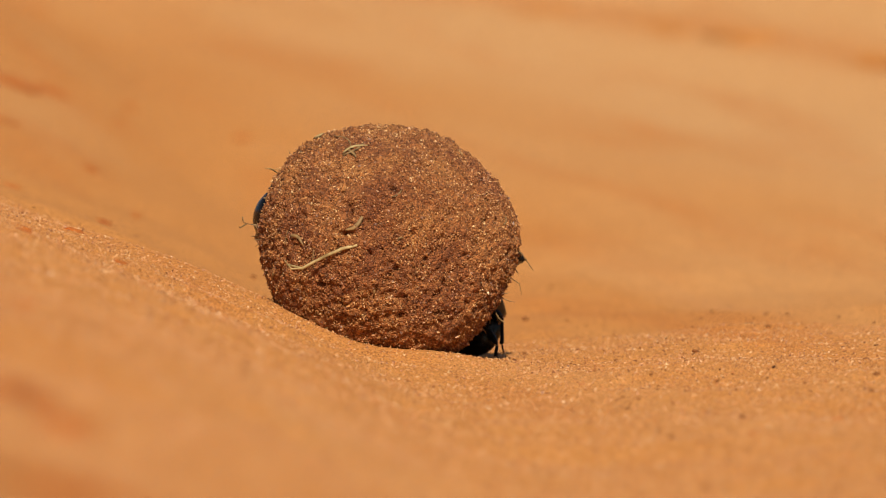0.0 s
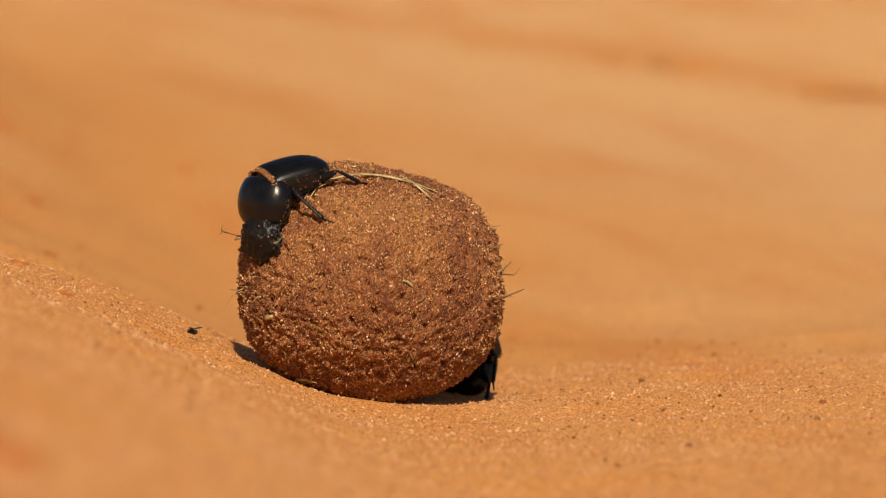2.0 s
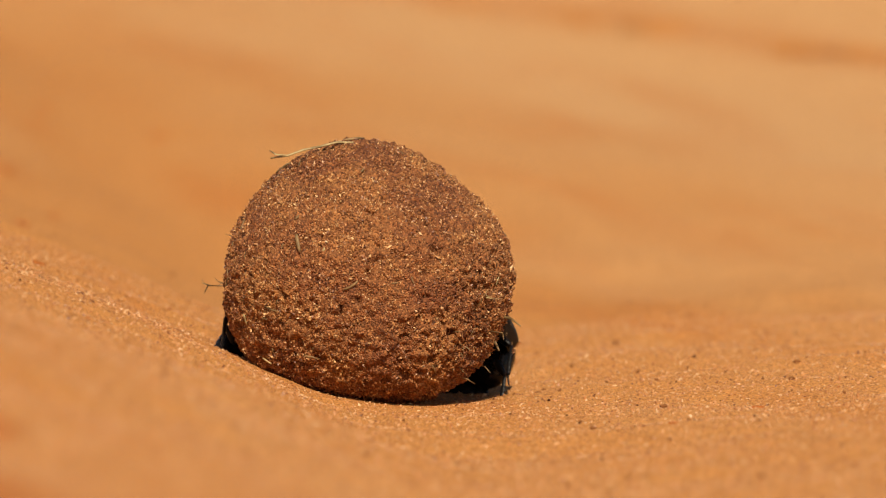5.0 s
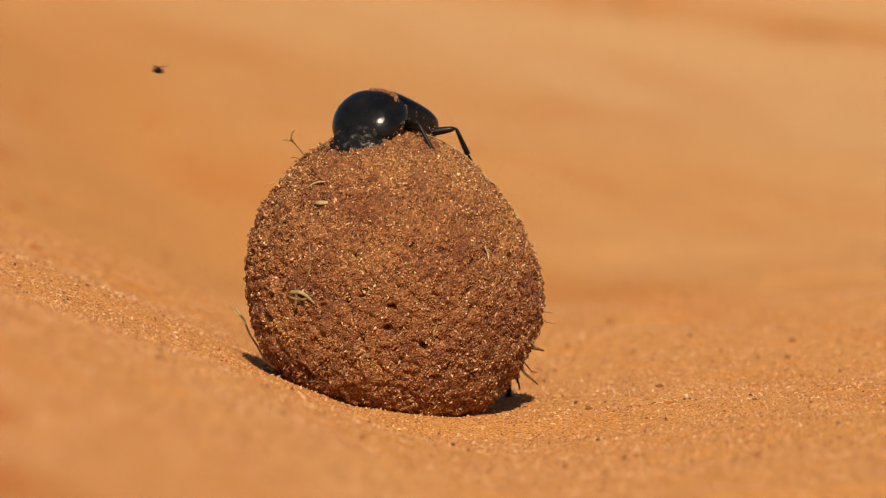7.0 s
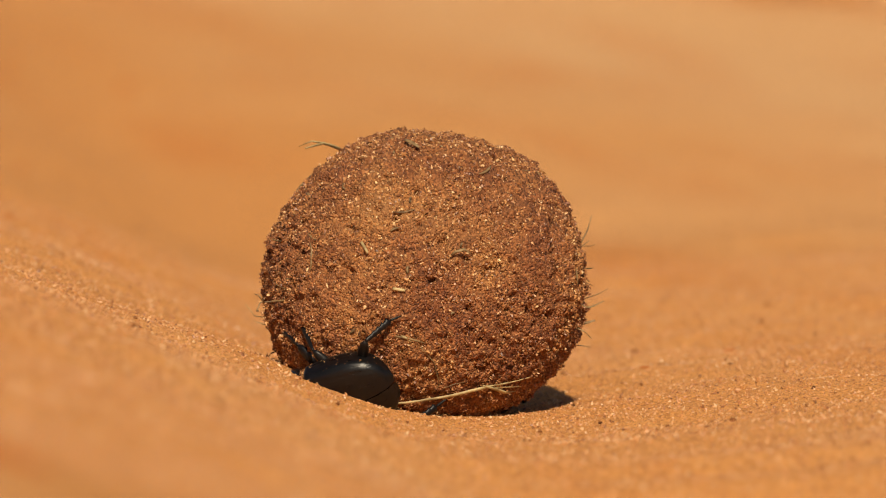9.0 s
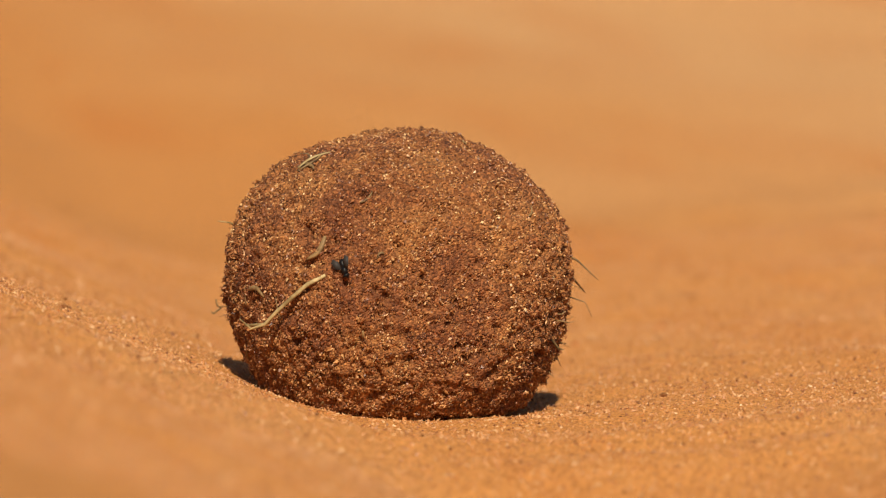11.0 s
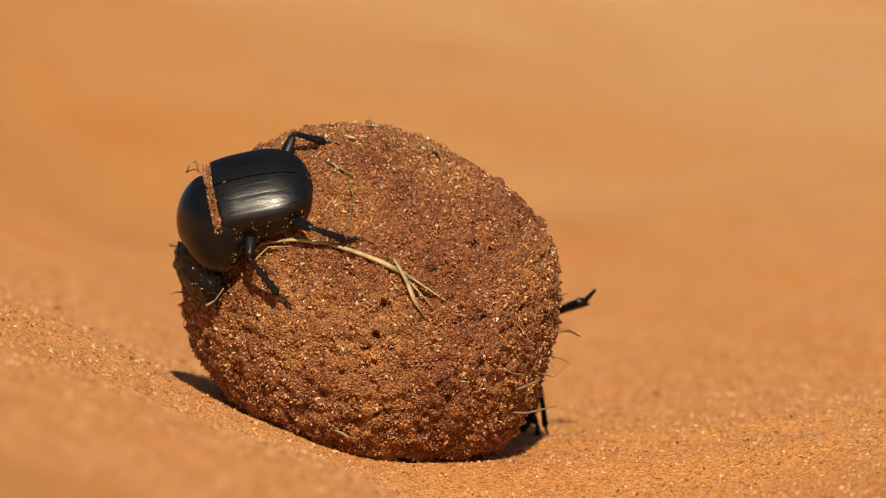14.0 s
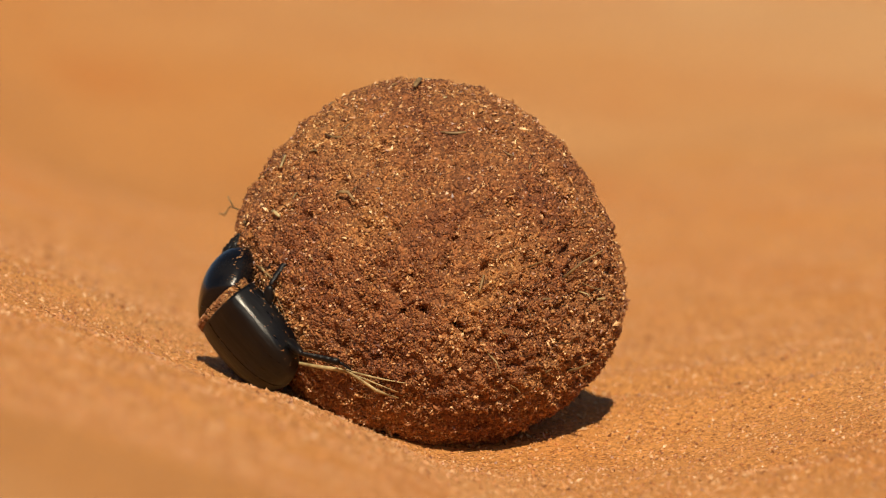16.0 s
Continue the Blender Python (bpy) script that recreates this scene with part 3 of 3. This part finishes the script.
# ---- beetles ----
def elytron_point(s, a, side):
    """A point of a wing case: s from front to tip, a round from the seam to the flank."""
    x = 0.0098 - 0.0202 * s
    if s > 0.35:
        w = 0.0089 * max(0.0, 1 - ((s - 0.35) / 0.65) ** 3.2) ** 0.5
    else:
        w = 0.0089 - 0.0004 * (1 - s / 0.35) ** 2
    top = 0.0056 * max(0.0, 1 - (max(0.0, s - 0.25) / 0.75) ** 2.6) ** 0.5 - 0.0006 * max(0.0, 1 - s / 0.2) ** 2
    stria = 0.00006 * (0.5 + 0.5 * math.cos(a * 2 * 3.9 * 2)) ** 6 * min(1, s * 8) * (1 - s ** 4)
    c = math.copysign(abs(math.cos(a)) ** 0.50, math.cos(a))
    roof = 0.0011 * math.sin(a) * max(0.0, math.cos(a)) ** 0.3
    return Vector((x, side * (0.00012 + w * math.sin(a) ** 0.82 * (1 - stria * 40)), 0.0048 + (top - stria) * c - roof * (1 - s ** 3)))


def build_elytron(side, beetle):
    bm = bmesh.new()
    rows, cols = 30, 42
    rim = [elytron_point(0.002, radians(112) * j / cols, side) for j in range(cols + 1)]
    grid = [[bm.verts.new((p.x + 0.0012 * (1 - k), p.y * k, 0.0048 + (p.z - 0.0048) * k)) for p in rim] for k in (0.3, 0.6, 0.85, 0.96)]
    grid += [[bm.verts.new(elytron_point(0.002 + 0.996 * i / rows, radians(112) * j / cols, side)) for j in range(cols + 1)] for i in range(rows + 1)]
    for i in range(rows + 4):
        for j in range(cols):
            bm.faces.new((grid[i][j], grid[i][j + 1], grid[i + 1][j + 1], grid[i + 1][j]))
    bmesh.ops.solidify(bm, geom=bm.faces[:], thickness=0.0003)
    return part("wing_case", bm, SATIN, beetle, "glossy black finely grooved wing case")


def lump(name, centre, half, pitch, beetle, label="", squash=0.45, level=4, shape=None, yaw=0, mat=None):
    bm = bmesh.new()
    bmesh.ops.create_icosphere(bm, subdivisions=level, radius=1)
    m = pose(*centre, 0, pitch, yaw)
    for v in bm.verts:
        p = v.co.copy()
        if shape:
            p = shape(p)
        if p.z < 0:
            p.z *= squash
        v.co = m @ Vector((p.x * half[0], p.y * half[1], p.z * half[2]))
    return part(name, bm, mat or SHELL, beetle, label)


def limb(name, a, b, wa, wm, wb, parent, origin, teeth=0, label=""):
    """A tapered leg segment from a to b, in the beetle's space, with its origin at origin."""
    a, b, origin = Vector(a), Vector(b), Vector(origin)
    n, sides = 23 if teeth else 9, 8
    ahead = (b - a).normalized()
    side = ahead.cross(Vector((0, 0, 1))).normalized()
    up = side.cross(ahead)
    bm = bmesh.new()
    rings = []
    for i in range(n):
        s = i / (n - 1)
        w = wa * (1 - s) ** 2 + 2 * wm * s * (1 - s) * 1.2 + wb * s ** 2
        if i in (0, n - 1):
            w *= 0.55
        spike = 1.55 if teeth and i > 4 and i % 4 == 0 else 1.0
        p = a + (b - a) * s - origin
        ring = []
        for k in range(sides):
            c, d = math.cos(k * 2 * math.pi / sides), math.sin(k * 2 * math.pi / sides)
            out = spike if abs(c) > 0.9 else 1.0
            ring.append(bm.verts.new(p + w * (side * c * out + up * 0.75 * d + ahead * (out - 1) * 0.6)))
        rings.append(ring)
    for r0, r1 in zip(rings, rings[1:]):
        for k in range(sides):
            bm.faces.new((r0[k], r0[(k + 1) % sides], r1[(k + 1) % sides], r1[k]))
    bm.faces.new(rings[0][::-1])
    bm.faces.new(rings[-1])
    return part(name, bm, LEGS, parent, label)


def build_leg(beetle, side, hip, knee, ankle, tip, wide=1.0, teeth=6):
    flip = lambda p: (p[0], p[1] * side, p[2])
    hip, knee, ankle, tip = flip(hip), flip(knee), flip(ankle), flip(tip)
    leg = limb("leg", hip, knee, 0.0009 * wide, 0.0013 * wide, 0.0006 * wide, beetle, hip, label="black bristly leg")
    leg.location = hip
    limb("shin", knee, ankle, 0.00045 * wide, 0.00052 * wide, 0.00075 * wide, leg, hip, teeth)
    limb("foot", ankle, tip, 0.00035, 0.0003, 0.0002, leg, hip)
    return leg


def ball_drop(x, y):
    return -(x * x + y * y) / (2 * 0.029) - 0.37 * x


def build_beetle():
    beetle = new("dung_beetle")
    lump("abdomen", (0.0004, 0, 0.0030), (0.0094, 0.0080, 0.0048), 0, beetle, "dull black underside", 1.0)
    for side in (1, -1):
        build_elytron(side, beetle)

    def chest(p):
        # a broad dome, straight behind and hollowed at the neck
        q = p.copy()
        q.y = math.copysign(abs(p.y) ** 0.80, p.y)
        if p.x < -0.55:
            q.x = -0.55 + (p.x + 0.55) * 0.35
        if p.x > 0.6:
            q.x -= 0.30 * (p.x - 0.6) * (1 - abs(p.y))
        return q

    lump("pronotum", (0.0112, 0.0018, 0.0008), (0.0094, 0.0096, 0.0068), 57, beetle, "domed black neck shield", 0.55, 5, chest, 20)

    def face(p):
        a = math.atan2(p.y, p.x)
        q = p.copy()
        r = math.hypot(p.x, p.y)
        if abs(a) < radians(80):
            k = 1 + 0.16 * abs(math.cos(a * 3.2)) * max(0.0, r - 0.5) * 2
            q.x, q.y = p.x * k, p.y * k
        q.z *= 1 - 0.5 * max(0.0, p.x)
        return q * (1 + 0.16 * noise.noise(p * 4) + 0.10 * noise.noise(p * 9))

    lump("head", (0.0170, 0.0056, -0.0078), (0.0064, 0.0066, 0.0032), 74, beetle, "flat toothed black head dusted with sand", 0.6, 5, face, 32, LEGS)
    for side in (1, -1):
        lump("eye", (0.0152 - side * 0.0022, 0.0046 + side * 0.0056, -0.0050), (0.0008, 0.0006, 0.0007), 30, beetle, "", 1, 2)
        strand("antenna", [(x - 0.0006 - side * 0.0026, 0.0054 + side * y, z - 0.0010) for x, y, z in ((0.0156, 0.0054, -0.0070), (0.0178, 0.0074, -0.0076), (0.0192, 0.0080, -0.0076), (0.0200, 0.0083, -0.0075))],
               [0.00016, 0.00014, 0.00030, 0.00034], STRAW_DARK, beetle, "short clubbed reddish antenna", 0.9)
        hind = build_leg(beetle, side, (-0.0040, 0.0062, 0.0028), (-0.0086, 0.0120, 0.0056), (-0.0146, 0.0124, ball_drop(-0.0146, 0.0124) + 0.0016), (-0.0174, 0.0120, ball_drop(-0.0174, 0.0120) + 0.0007), 1.15)
        if side > 0:
            build_leg(beetle, side, (0.0040, 0.0068, 0.0025), (0.0056, 0.0130, 0.0022), (0.0014, 0.0176, ball_drop(0.0014, 0.0176) + 0.0010), (-0.0008, 0.0196, ball_drop(0.0008, 0.0196) + 0.0005), 1.1)
        else:
            # drawn in close to the body
            build_leg(beetle, side, (0.0040, 0.0068, 0.0020), (0.0066, 0.0110, 0.0010), (0.0098, 0.0136, ball_drop(0.0098, 0.0136) + 0.0010), (0.0114, 0.0146, ball_drop(0.0114, 0.0146) + 0.0005), 1.1)
        build_leg(beetle, side, (0.0090, 0.0062, -0.0022), (0.0122, 0.0100, -0.0052), (0.0166, 0.0104, ball_drop(0.0166, 0.0104) + 0.0012), (0.0176, 0.0084, ball_drop(0.0176, 0.0084) + 0.0005), 1.15, 4)
    rng = np.random.default_rng(21)
    places = []
    while len(places) < 1900:
        a, side, k = radians(rng.uniform(0, 104)), rng.choice((-1, 1)), rng.uniform(0.84, 1.0)
        thick = 0.62 + 0.7 * noise.noise(Vector((a * 2.6 * side, 1.7, k * 3)))
        if rng.random() < thick * 1.3:
            p = elytron_point(0.0, a, side)
            places.append(Vector((p.x + rng.uniform(-0.0002, 0.0021) * (1.05 - 0.3 * k), p.y * k + 0.0003, 0.0048 + (p.z - 0.0048) * k)))
    sizes = 0.00007 + 0.00018 * rng.random(len(places)) ** 2
    tagged(scatter("sand_crust", np.array([tuple(p) for p in places]), sizes, DUNG_GRAIN, beetle, 5), "orange sand caught behind the neck shield", kind="stuff")
    places = [elytron_point(rng.uniform(0, 0.92), radians(rng.normal(98, 10)), rng.choice((-1, 1))) for _ in range(130)]
    tagged(scatter("sand_dust", np.array([tuple(p) for p in places]), 0.00006 + 0.00012 * rng.random(130) ** 2, GRAIN, beetle, 6), "sand dust on the flanks", kind="stuff")
    # and along the rim of the neck shield and on the head
    places = []
    m = pose(0.0112, 0.0018, 0.0008, 0, 57, 20)
    for _ in range(210):
        a = rng.uniform(radians(35), radians(325))
        p = chest(Vector((math.cos(a), math.sin(a), 0)))
        lift = abs(rng.normal(0, 0.16))
        places.append(m @ Vector((p.x * 0.0094 * (1 - lift ** 2), p.y * 0.0096 * (1 - lift ** 2 * 0.6), 0.0068 * lift)))
    m = pose(0.0170, 0.0056, -0.0078, 0, 74, 32)
    for _ in range(110):
        p = Vector((rng.normal(0, 1), rng.normal(0, 1), abs(rng.normal(0, 0.8)))).normalized()
        q = face(p)
        places.append(m @ Vector((q.x * 0.0064, q.y * 0.0066, q.z * 0.0032)))
    tagged(scatter("sand_dust", np.array([tuple(p) for p in places]), 0.00006 + 0.00013 * rng.random(len(places)) ** 2, GRAIN, beetle, 7), "sand dust on the neck shield's rim and head", kind="stuff")
    shrink = Matrix.Diagonal((0.75, 0.82, 0.80, 1))
    for ob in beetle.children_recursive:
        ob.data.transform(shrink)
        ob.location = shrink @ ob.location
    return beetle, hind


def build_fly():
    fly = new("fly")
    bm = bmesh.new()
    for c, h in (((0, 0, 0), (0.0008, 0.0006, 0.0006)), ((-0.0011, 0, -0.0001), (0.0010, 0.0006, 0.0006)), ((0.0009, 0, 0), (0.0004, 0.0006, 0.0005))):
        made = bmesh.ops.create_icosphere(bm, subdivisions=2, radius=1)
        bmesh.ops.transform(bm, verts=made["verts"], matrix=Matrix.Translation(c) @ Matrix.Diagonal((*h, 1)))
    part("body", bm, LEGS, fly)
    for side in (1, -1):
        bm = bmesh.new()
        ring = [(-0.0001, 0.0003, 0.0005), (-0.0006, 0.0013, 0.0009), (-0.0018, 0.0016, 0.0010), (-0.0024, 0.0011, 0.0008), (-0.0016, 0.0004, 0.0006)]
        top = [bm.verts.new((x, y * side, z + 0.00004)) for x, y, z in ring]
        low = [bm.verts.new((x, y * side, z)) for x, y, z in ring]
        bm.faces.new(top)
        bm.faces.new(low[::-1])
        for k in range(5):
            bm.faces.new((top[k], low[k], low[(k + 1) % 5], top[(k + 1) % 5]))
        part("wing", bm, WING, fly, "grey wing")
    return fly


build_ground()
build_clods()
build_lumps()
build_crumbs()
ball = build_ball()
build_straws(ball)
rider, _ = build_beetle()
pusher, kicking_leg = build_beetle()
for ob in (kicking_leg, *kicking_leg.children):
    ob.data.transform(Matrix.Diagonal((1.65, 1.65, 1.65, 1)))
tagged(rider, "glossy black dung beetle clinging to the dung ball", "beetle")
tagged(pusher, "black dung beetle pushing the ball, head down on the sand", "beetle")
fly = tagged(build_fly(), "small dark fly in the air over the sand", "fly")
dung_fly = tagged(build_fly(), "small black fly sitting on the dung ball", "fly")
build_sand_grains()
focus = new("focus_point")
cam.data.dof.focus_object = focus

# ---- movement ----
BALL_ROWS = (
    (0, -0.0132, 1.4633, 0.0311, -4.2, 24.0, 6.1),
    (0.2, -0.0137, 1.4599, 0.0319, 4.0, 20.0, 6.8),
    (0.5, -0.0060, 1.4503, 0.0295, 54.6, 22.8, 19.7),
    (1, -0.0030, 1.4428, 0.0281, 78.6, 14.2, 20.5),
    (1.5, -0.0046, 1.4321, 0.0296, 84.8, 5.5, 17.3),
    (2, -0.0043, 1.4172, 0.0301, 112.9, -5.3, 3.8),
    (2.5, 0.0014, 1.3994, 0.0256, 164.6, 1.2, -1.9),
    (3, 0.0013, 1.3871, 0.0258, 163.2, -0.5, -2.1),
    (3.2, 0.0004, 1.3810, 0.0276, 168.0, -2.1, -7.1),
    (3.97, 0.0006, 1.3537, 0.0279, -147.0, 1.8, -21.6),
    (4.73, 0.0008, 1.3267, 0.0281, -103.6, 14.5, -29.4),
    (5.5, 0.0009, 1.2993, 0.0284, -57.1, 29.1, -25.5),
    (6, 0.0008, 1.2799, 0.0279, -13.5, 35.9, -11.5),
    (6.5, 0.0010, 1.2621, 0.0287, 24.2, 33.8, -1.4),
    (7, 0.0072, 1.2380, 0.0277, 88.1, 36.1, 12.7),
    (7.5, 0.0048, 1.2193, 0.0277, 115.8, 21.1, 21.3),
    (8, 0.0085, 1.1946, 0.0268, 162.0, 8.5, 21.4),
    (8.2, 0.0118, 1.1862, 0.0238, 178.1, 3.5, 16.4),
    (8.9, 0.0164, 1.1606, 0.0248, -142.5, 0.7, 5.8),
    (9.6, 0.0209, 1.1350, 0.0259, -103.2, 5.3, -4.2),
    (10.3, 0.0255, 1.1094, 0.0269, -64.4, 15.2, -9.1),
    (10.5, 0.0248, 1.1017, 0.0261, -56.5, 14.2, -10.0),
    (11, 0.0231, 1.0844, 0.0249, -14.4, 13.6, -9.1),
    (11.5, 0.0193, 1.0613, 0.0282, 13.2, 5.1, -13.6),
    (12, 0.0230, 1.0466, 0.0267, 52.1, 21.9, -12.8),
    (12.5, 0.0228, 1.0336, 0.0263, 76.4, 23.6, -12.4),
    (13, 0.0184, 1.0210, 0.0285, 95.4, 12.5, -10.8),
    (13.5, 0.0171, 1.0046, 0.0300, 128.8, 9.6, -15.3),
    (14, 0.0181, 0.9955, 0.0278, 155.2, 17.5, -18.5),
    (14.5, 0.0173, 0.9873, 0.0284, 163.1, 14.5, -18.1),
    (15, 0.0137, 0.9773, 0.0309, -175.2, 8.8, -13.8),
    (15.5, 0.0172, 0.9685, 0.0306, -141.6, 19.2, -27.8),
    (16, 0.0280, 0.9639, 0.0261, -155.0, 13.9, -51.5),
)
SEAT = Vector((-0.552, 1.0, -0.168)).normalized()
HEADING = Vector((-0.876, -0.465, 0.10))
# seconds; the riding beetle on its seat: millimetres forward, to its left and up, degrees rolled, nose down and turned
SEAT_ROWS = (
    (0, -0.6, 0.5, -0.2, -2, 3, 10), (0.5, -1.8, 0.8, 0.8, -2, 2, 10), (1, -1.6, 1.2, 0.0, -4, 4, 14), (1.5, -2.4, 1.8, -2.0, -7, 3, 20), (2, -1.4, 4.6, -2.2, -9, -6, 20), (2.5, -1.4, 3.7, -0.7, -8, -8, 25),
    (3, -1.0, 3.9, -0.7, -8, -7, 27), (6.5, -1.8, 1.2, 2.3, -2, 0, 14), (7, -0.9, 1.6, -2.0, -7, 4, 22), (7.5, -2.2, 4.2, -1.8, -9, -1, 20), (8, -2.1, 4.5, -0.8, -8, 3, 27),
    (10.5, -2.2, 3.3, -1.1, -8, -5, 25), (12, -1.4, 2.4, -4.6, -5, -7, 2), (12.5, -1.2, 2.5, -2.8, -3, -5, 2), (13, -1.5, 2.4, -1.7, -4, 3, 12), (13.5, -3.0, 4.0, -1.2, -8, -7, 25), (14, -2.7, 3.4, -0.7, -6, -8, 33),
    (14.5, -2.6, 3.0, -0.7, -8, -10, 29), (15, -1.9, 1.6, -0.7, -8, -13, 22), (15.5, -4.3, -2.8, -1.7, 1, -27, 17), (16, -10.8, 3.8, -2.0, 2, -26, -48),
)
# seconds, degrees by which the pushing beetle's leg kicks out
KICKS = ((0, 30), (0.5, 10), (1.5, 15), (2.0, 0), (6.2, 0), (6.5, 80), (7.0, 10), (7.5, 66), (8.0, 0), (13.0, 0), (13.5, 20), (14.0, 62), (14.4, 0), (15.0, 0), (15.5, 58), (16.0, 10))
# seconds and place of the flying fly; it rests on the bank from 2.0 to 3.2
FLY_ROWS = (
    (0, -0.30, 1.30, 0.12), (1.6, -0.10, 1.42, 0.075), (1.9, -0.0444, 1.408, 0.0201), (2.4, -0.0449, 1.410, 0.0203), (3.0, -0.0408, 1.417, 0.0187), (3.2, -0.0400, 1.418, 0.0187), (4.2, -0.2, 1.3, 0.15),
    (5.9, 0.04, 1.26, 0.12), (6.2, -0.0061, 1.2510, 0.0823), (6.8, -0.0535, 1.2516, 0.0786), (7, -0.0392, 1.2600, 0.0702), (7.1, -0.0044, 1.2600, 0.0661), (7.2, 0.0247, 1.2800, 0.0586), (7.3, 0.0325, 1.2900, 0.0413), (7.4, 0.0630, 1.3000, 0.0563), (7.5, 0.1006, 1.3000, 0.0362), (7.8, 0.20, 1.3, 0.06), (8.5, 0.20, 1.3, 0.08), (12.8, 0.22, 1.15, 0.08), (13.3, 0.1233, 1.1464, 0.0546),
    (13.5, 0.0931, 1.1473, 0.0531), (13.8, 0.0520, 1.2001, 0.0873), (14.4, -0.08, 1.15, 0.10), (14.8, -0.0464, 1.1025, 0.0691), (15.0, -0.0071, 1.1011, 0.0641),
    (15.2, 0.0284, 1.1007, 0.0852), (16.0, 0.2, 1.2, 0.15),
)
# seconds; the pushing beetle: degrees round the ball from straight behind it, and how far it leans from upright
PUSHER_TURNS = (
    (0, 33, 0.85), (0.2, 27, 0.85), (0.5, 14, 0.85), (1, 34, 0.85), (1.5, 38.7, 0.85), (2, 37.5, 0.7), (2.5, 31, 0.8), (3, 35, 0.85), (3.2, 37.5, 0.85),
    (3.97, 38.7, 0.85), (4.73, 39.8, 0.85), (5.5, 45, 0.65), (6, 25, 0.7), (6.5, 28.7, 0.85), (7, 26.7, 0.85), (7.5, 34, 0.85), (8, 21, 0.85), (8.2, 19.2, 0.85),
    (8.9, 18.6, 0.85), (9.6, 18, 0.85), (10.3, 17.4, 0.85), (10.5, 17.4, 0.85), (11, 24.6, 0.85), (11.5, 31.5, 0.85), (12, 15, 0.85), (12.5, 27, 0.85), (13, 36, 1),
    (13.5, 30, 1.1), (14, 33, 1.2), (14.5, 42, 1.4), (15, 41, 1.4), (15.5, 31, 1.4), (16, 21, 1.3),
)


def axes(ahead, up, at):
    up = up.normalized()
    ahead = (ahead - up * ahead.dot(up)).normalized()
    m = Matrix((ahead, up.cross(ahead), up)).transposed().to_4x4()
    m.translation = at
    return m


def motions():
    poses = [(t, pose(*p)) for t, *p in BALL_ROWS]
    walk(ball, poses)
    # the lens stays sharp on the near side of the ball
    walk(focus, [(t, Matrix.Translation(m.translation + Vector((0, -0.020, 0)))) for t, m in poses])
    seat = axes(HEADING, SEAT, ball_surface(SEAT) - SEAT * 0.0006) @ pose(0.0022, -0.0012, 0.0008, 8, -13, 0)
    times, *ways = zip(*SEAT_ROWS)
    rows = []
    for t, m in poses:
        ahead, aside, up, roll, nod, turn = (float(np.interp(t, times, way)) for way in ways)
        rows.append((t, m @ seat @ pose(0.001 * ahead, 0.001 * aside, 0.001 * up, roll, nod, turn)))
    walk(rider, rows)
    rows = []
    for (t, turn, lean), (_, m) in zip(PUSHER_TURNS, poses):
        a, (x, y, _) = radians(turn), m.translation
        out = Vector((math.sin(a), math.cos(a), 0.0))
        height = 0.004 + 0.0148 / math.hypot(1, lean)
        rows.append((t, axes(Vector((0, 0, -1)) + out * lean, out + Vector((0, 0, lean)), Vector((x, y, height)) + out * 0.0325)))
    walk(pusher, rows)
    hip = Matrix.Translation(kicking_leg.location)
    walk(kicking_leg, [(t, hip @ pose(0, 0, 0, -0.75 * d) @ pose(0, 0, 0, 0, 0, 0.9 * d)) for t, d in KICKS])
    walk(fly, [(t, pose(x, y, z, 0, 0, 180 if i % 2 else 120)) for i, (t, x, y, z) in enumerate(FLY_ROWS)])
    spot = Vector((-0.192, -0.970, -0.147)).normalized()
    perch = axes(Vector((0.5, 0.1, -0.8)), spot, ball_surface(spot) + spot * 0.0007)
    rest = [(0, pose(0.3, 1.6, 0.3)), (6.0, pose(-0.3, 1.4, 0.2))]
    rest += [(t, pose(x, y, z)) for t, x, y, z in ((7.7, -0.12, 1.3, 0.08), (7.9, -0.0421, 1.3000, 0.0739), (8, -0.0101, 1.3000, 0.0707), (8.2, 0.03, 1.3, 0.13))]
    rest += [(t, m @ perch) for t, m in poses if 9.5 < t < 11.6]
    rest += [(12.0, pose(-0.16, 1.02, 0.12)), (16.0, pose(-0.3, 1.0, 0.2))]
    walk(dung_fly, rest)


motions()
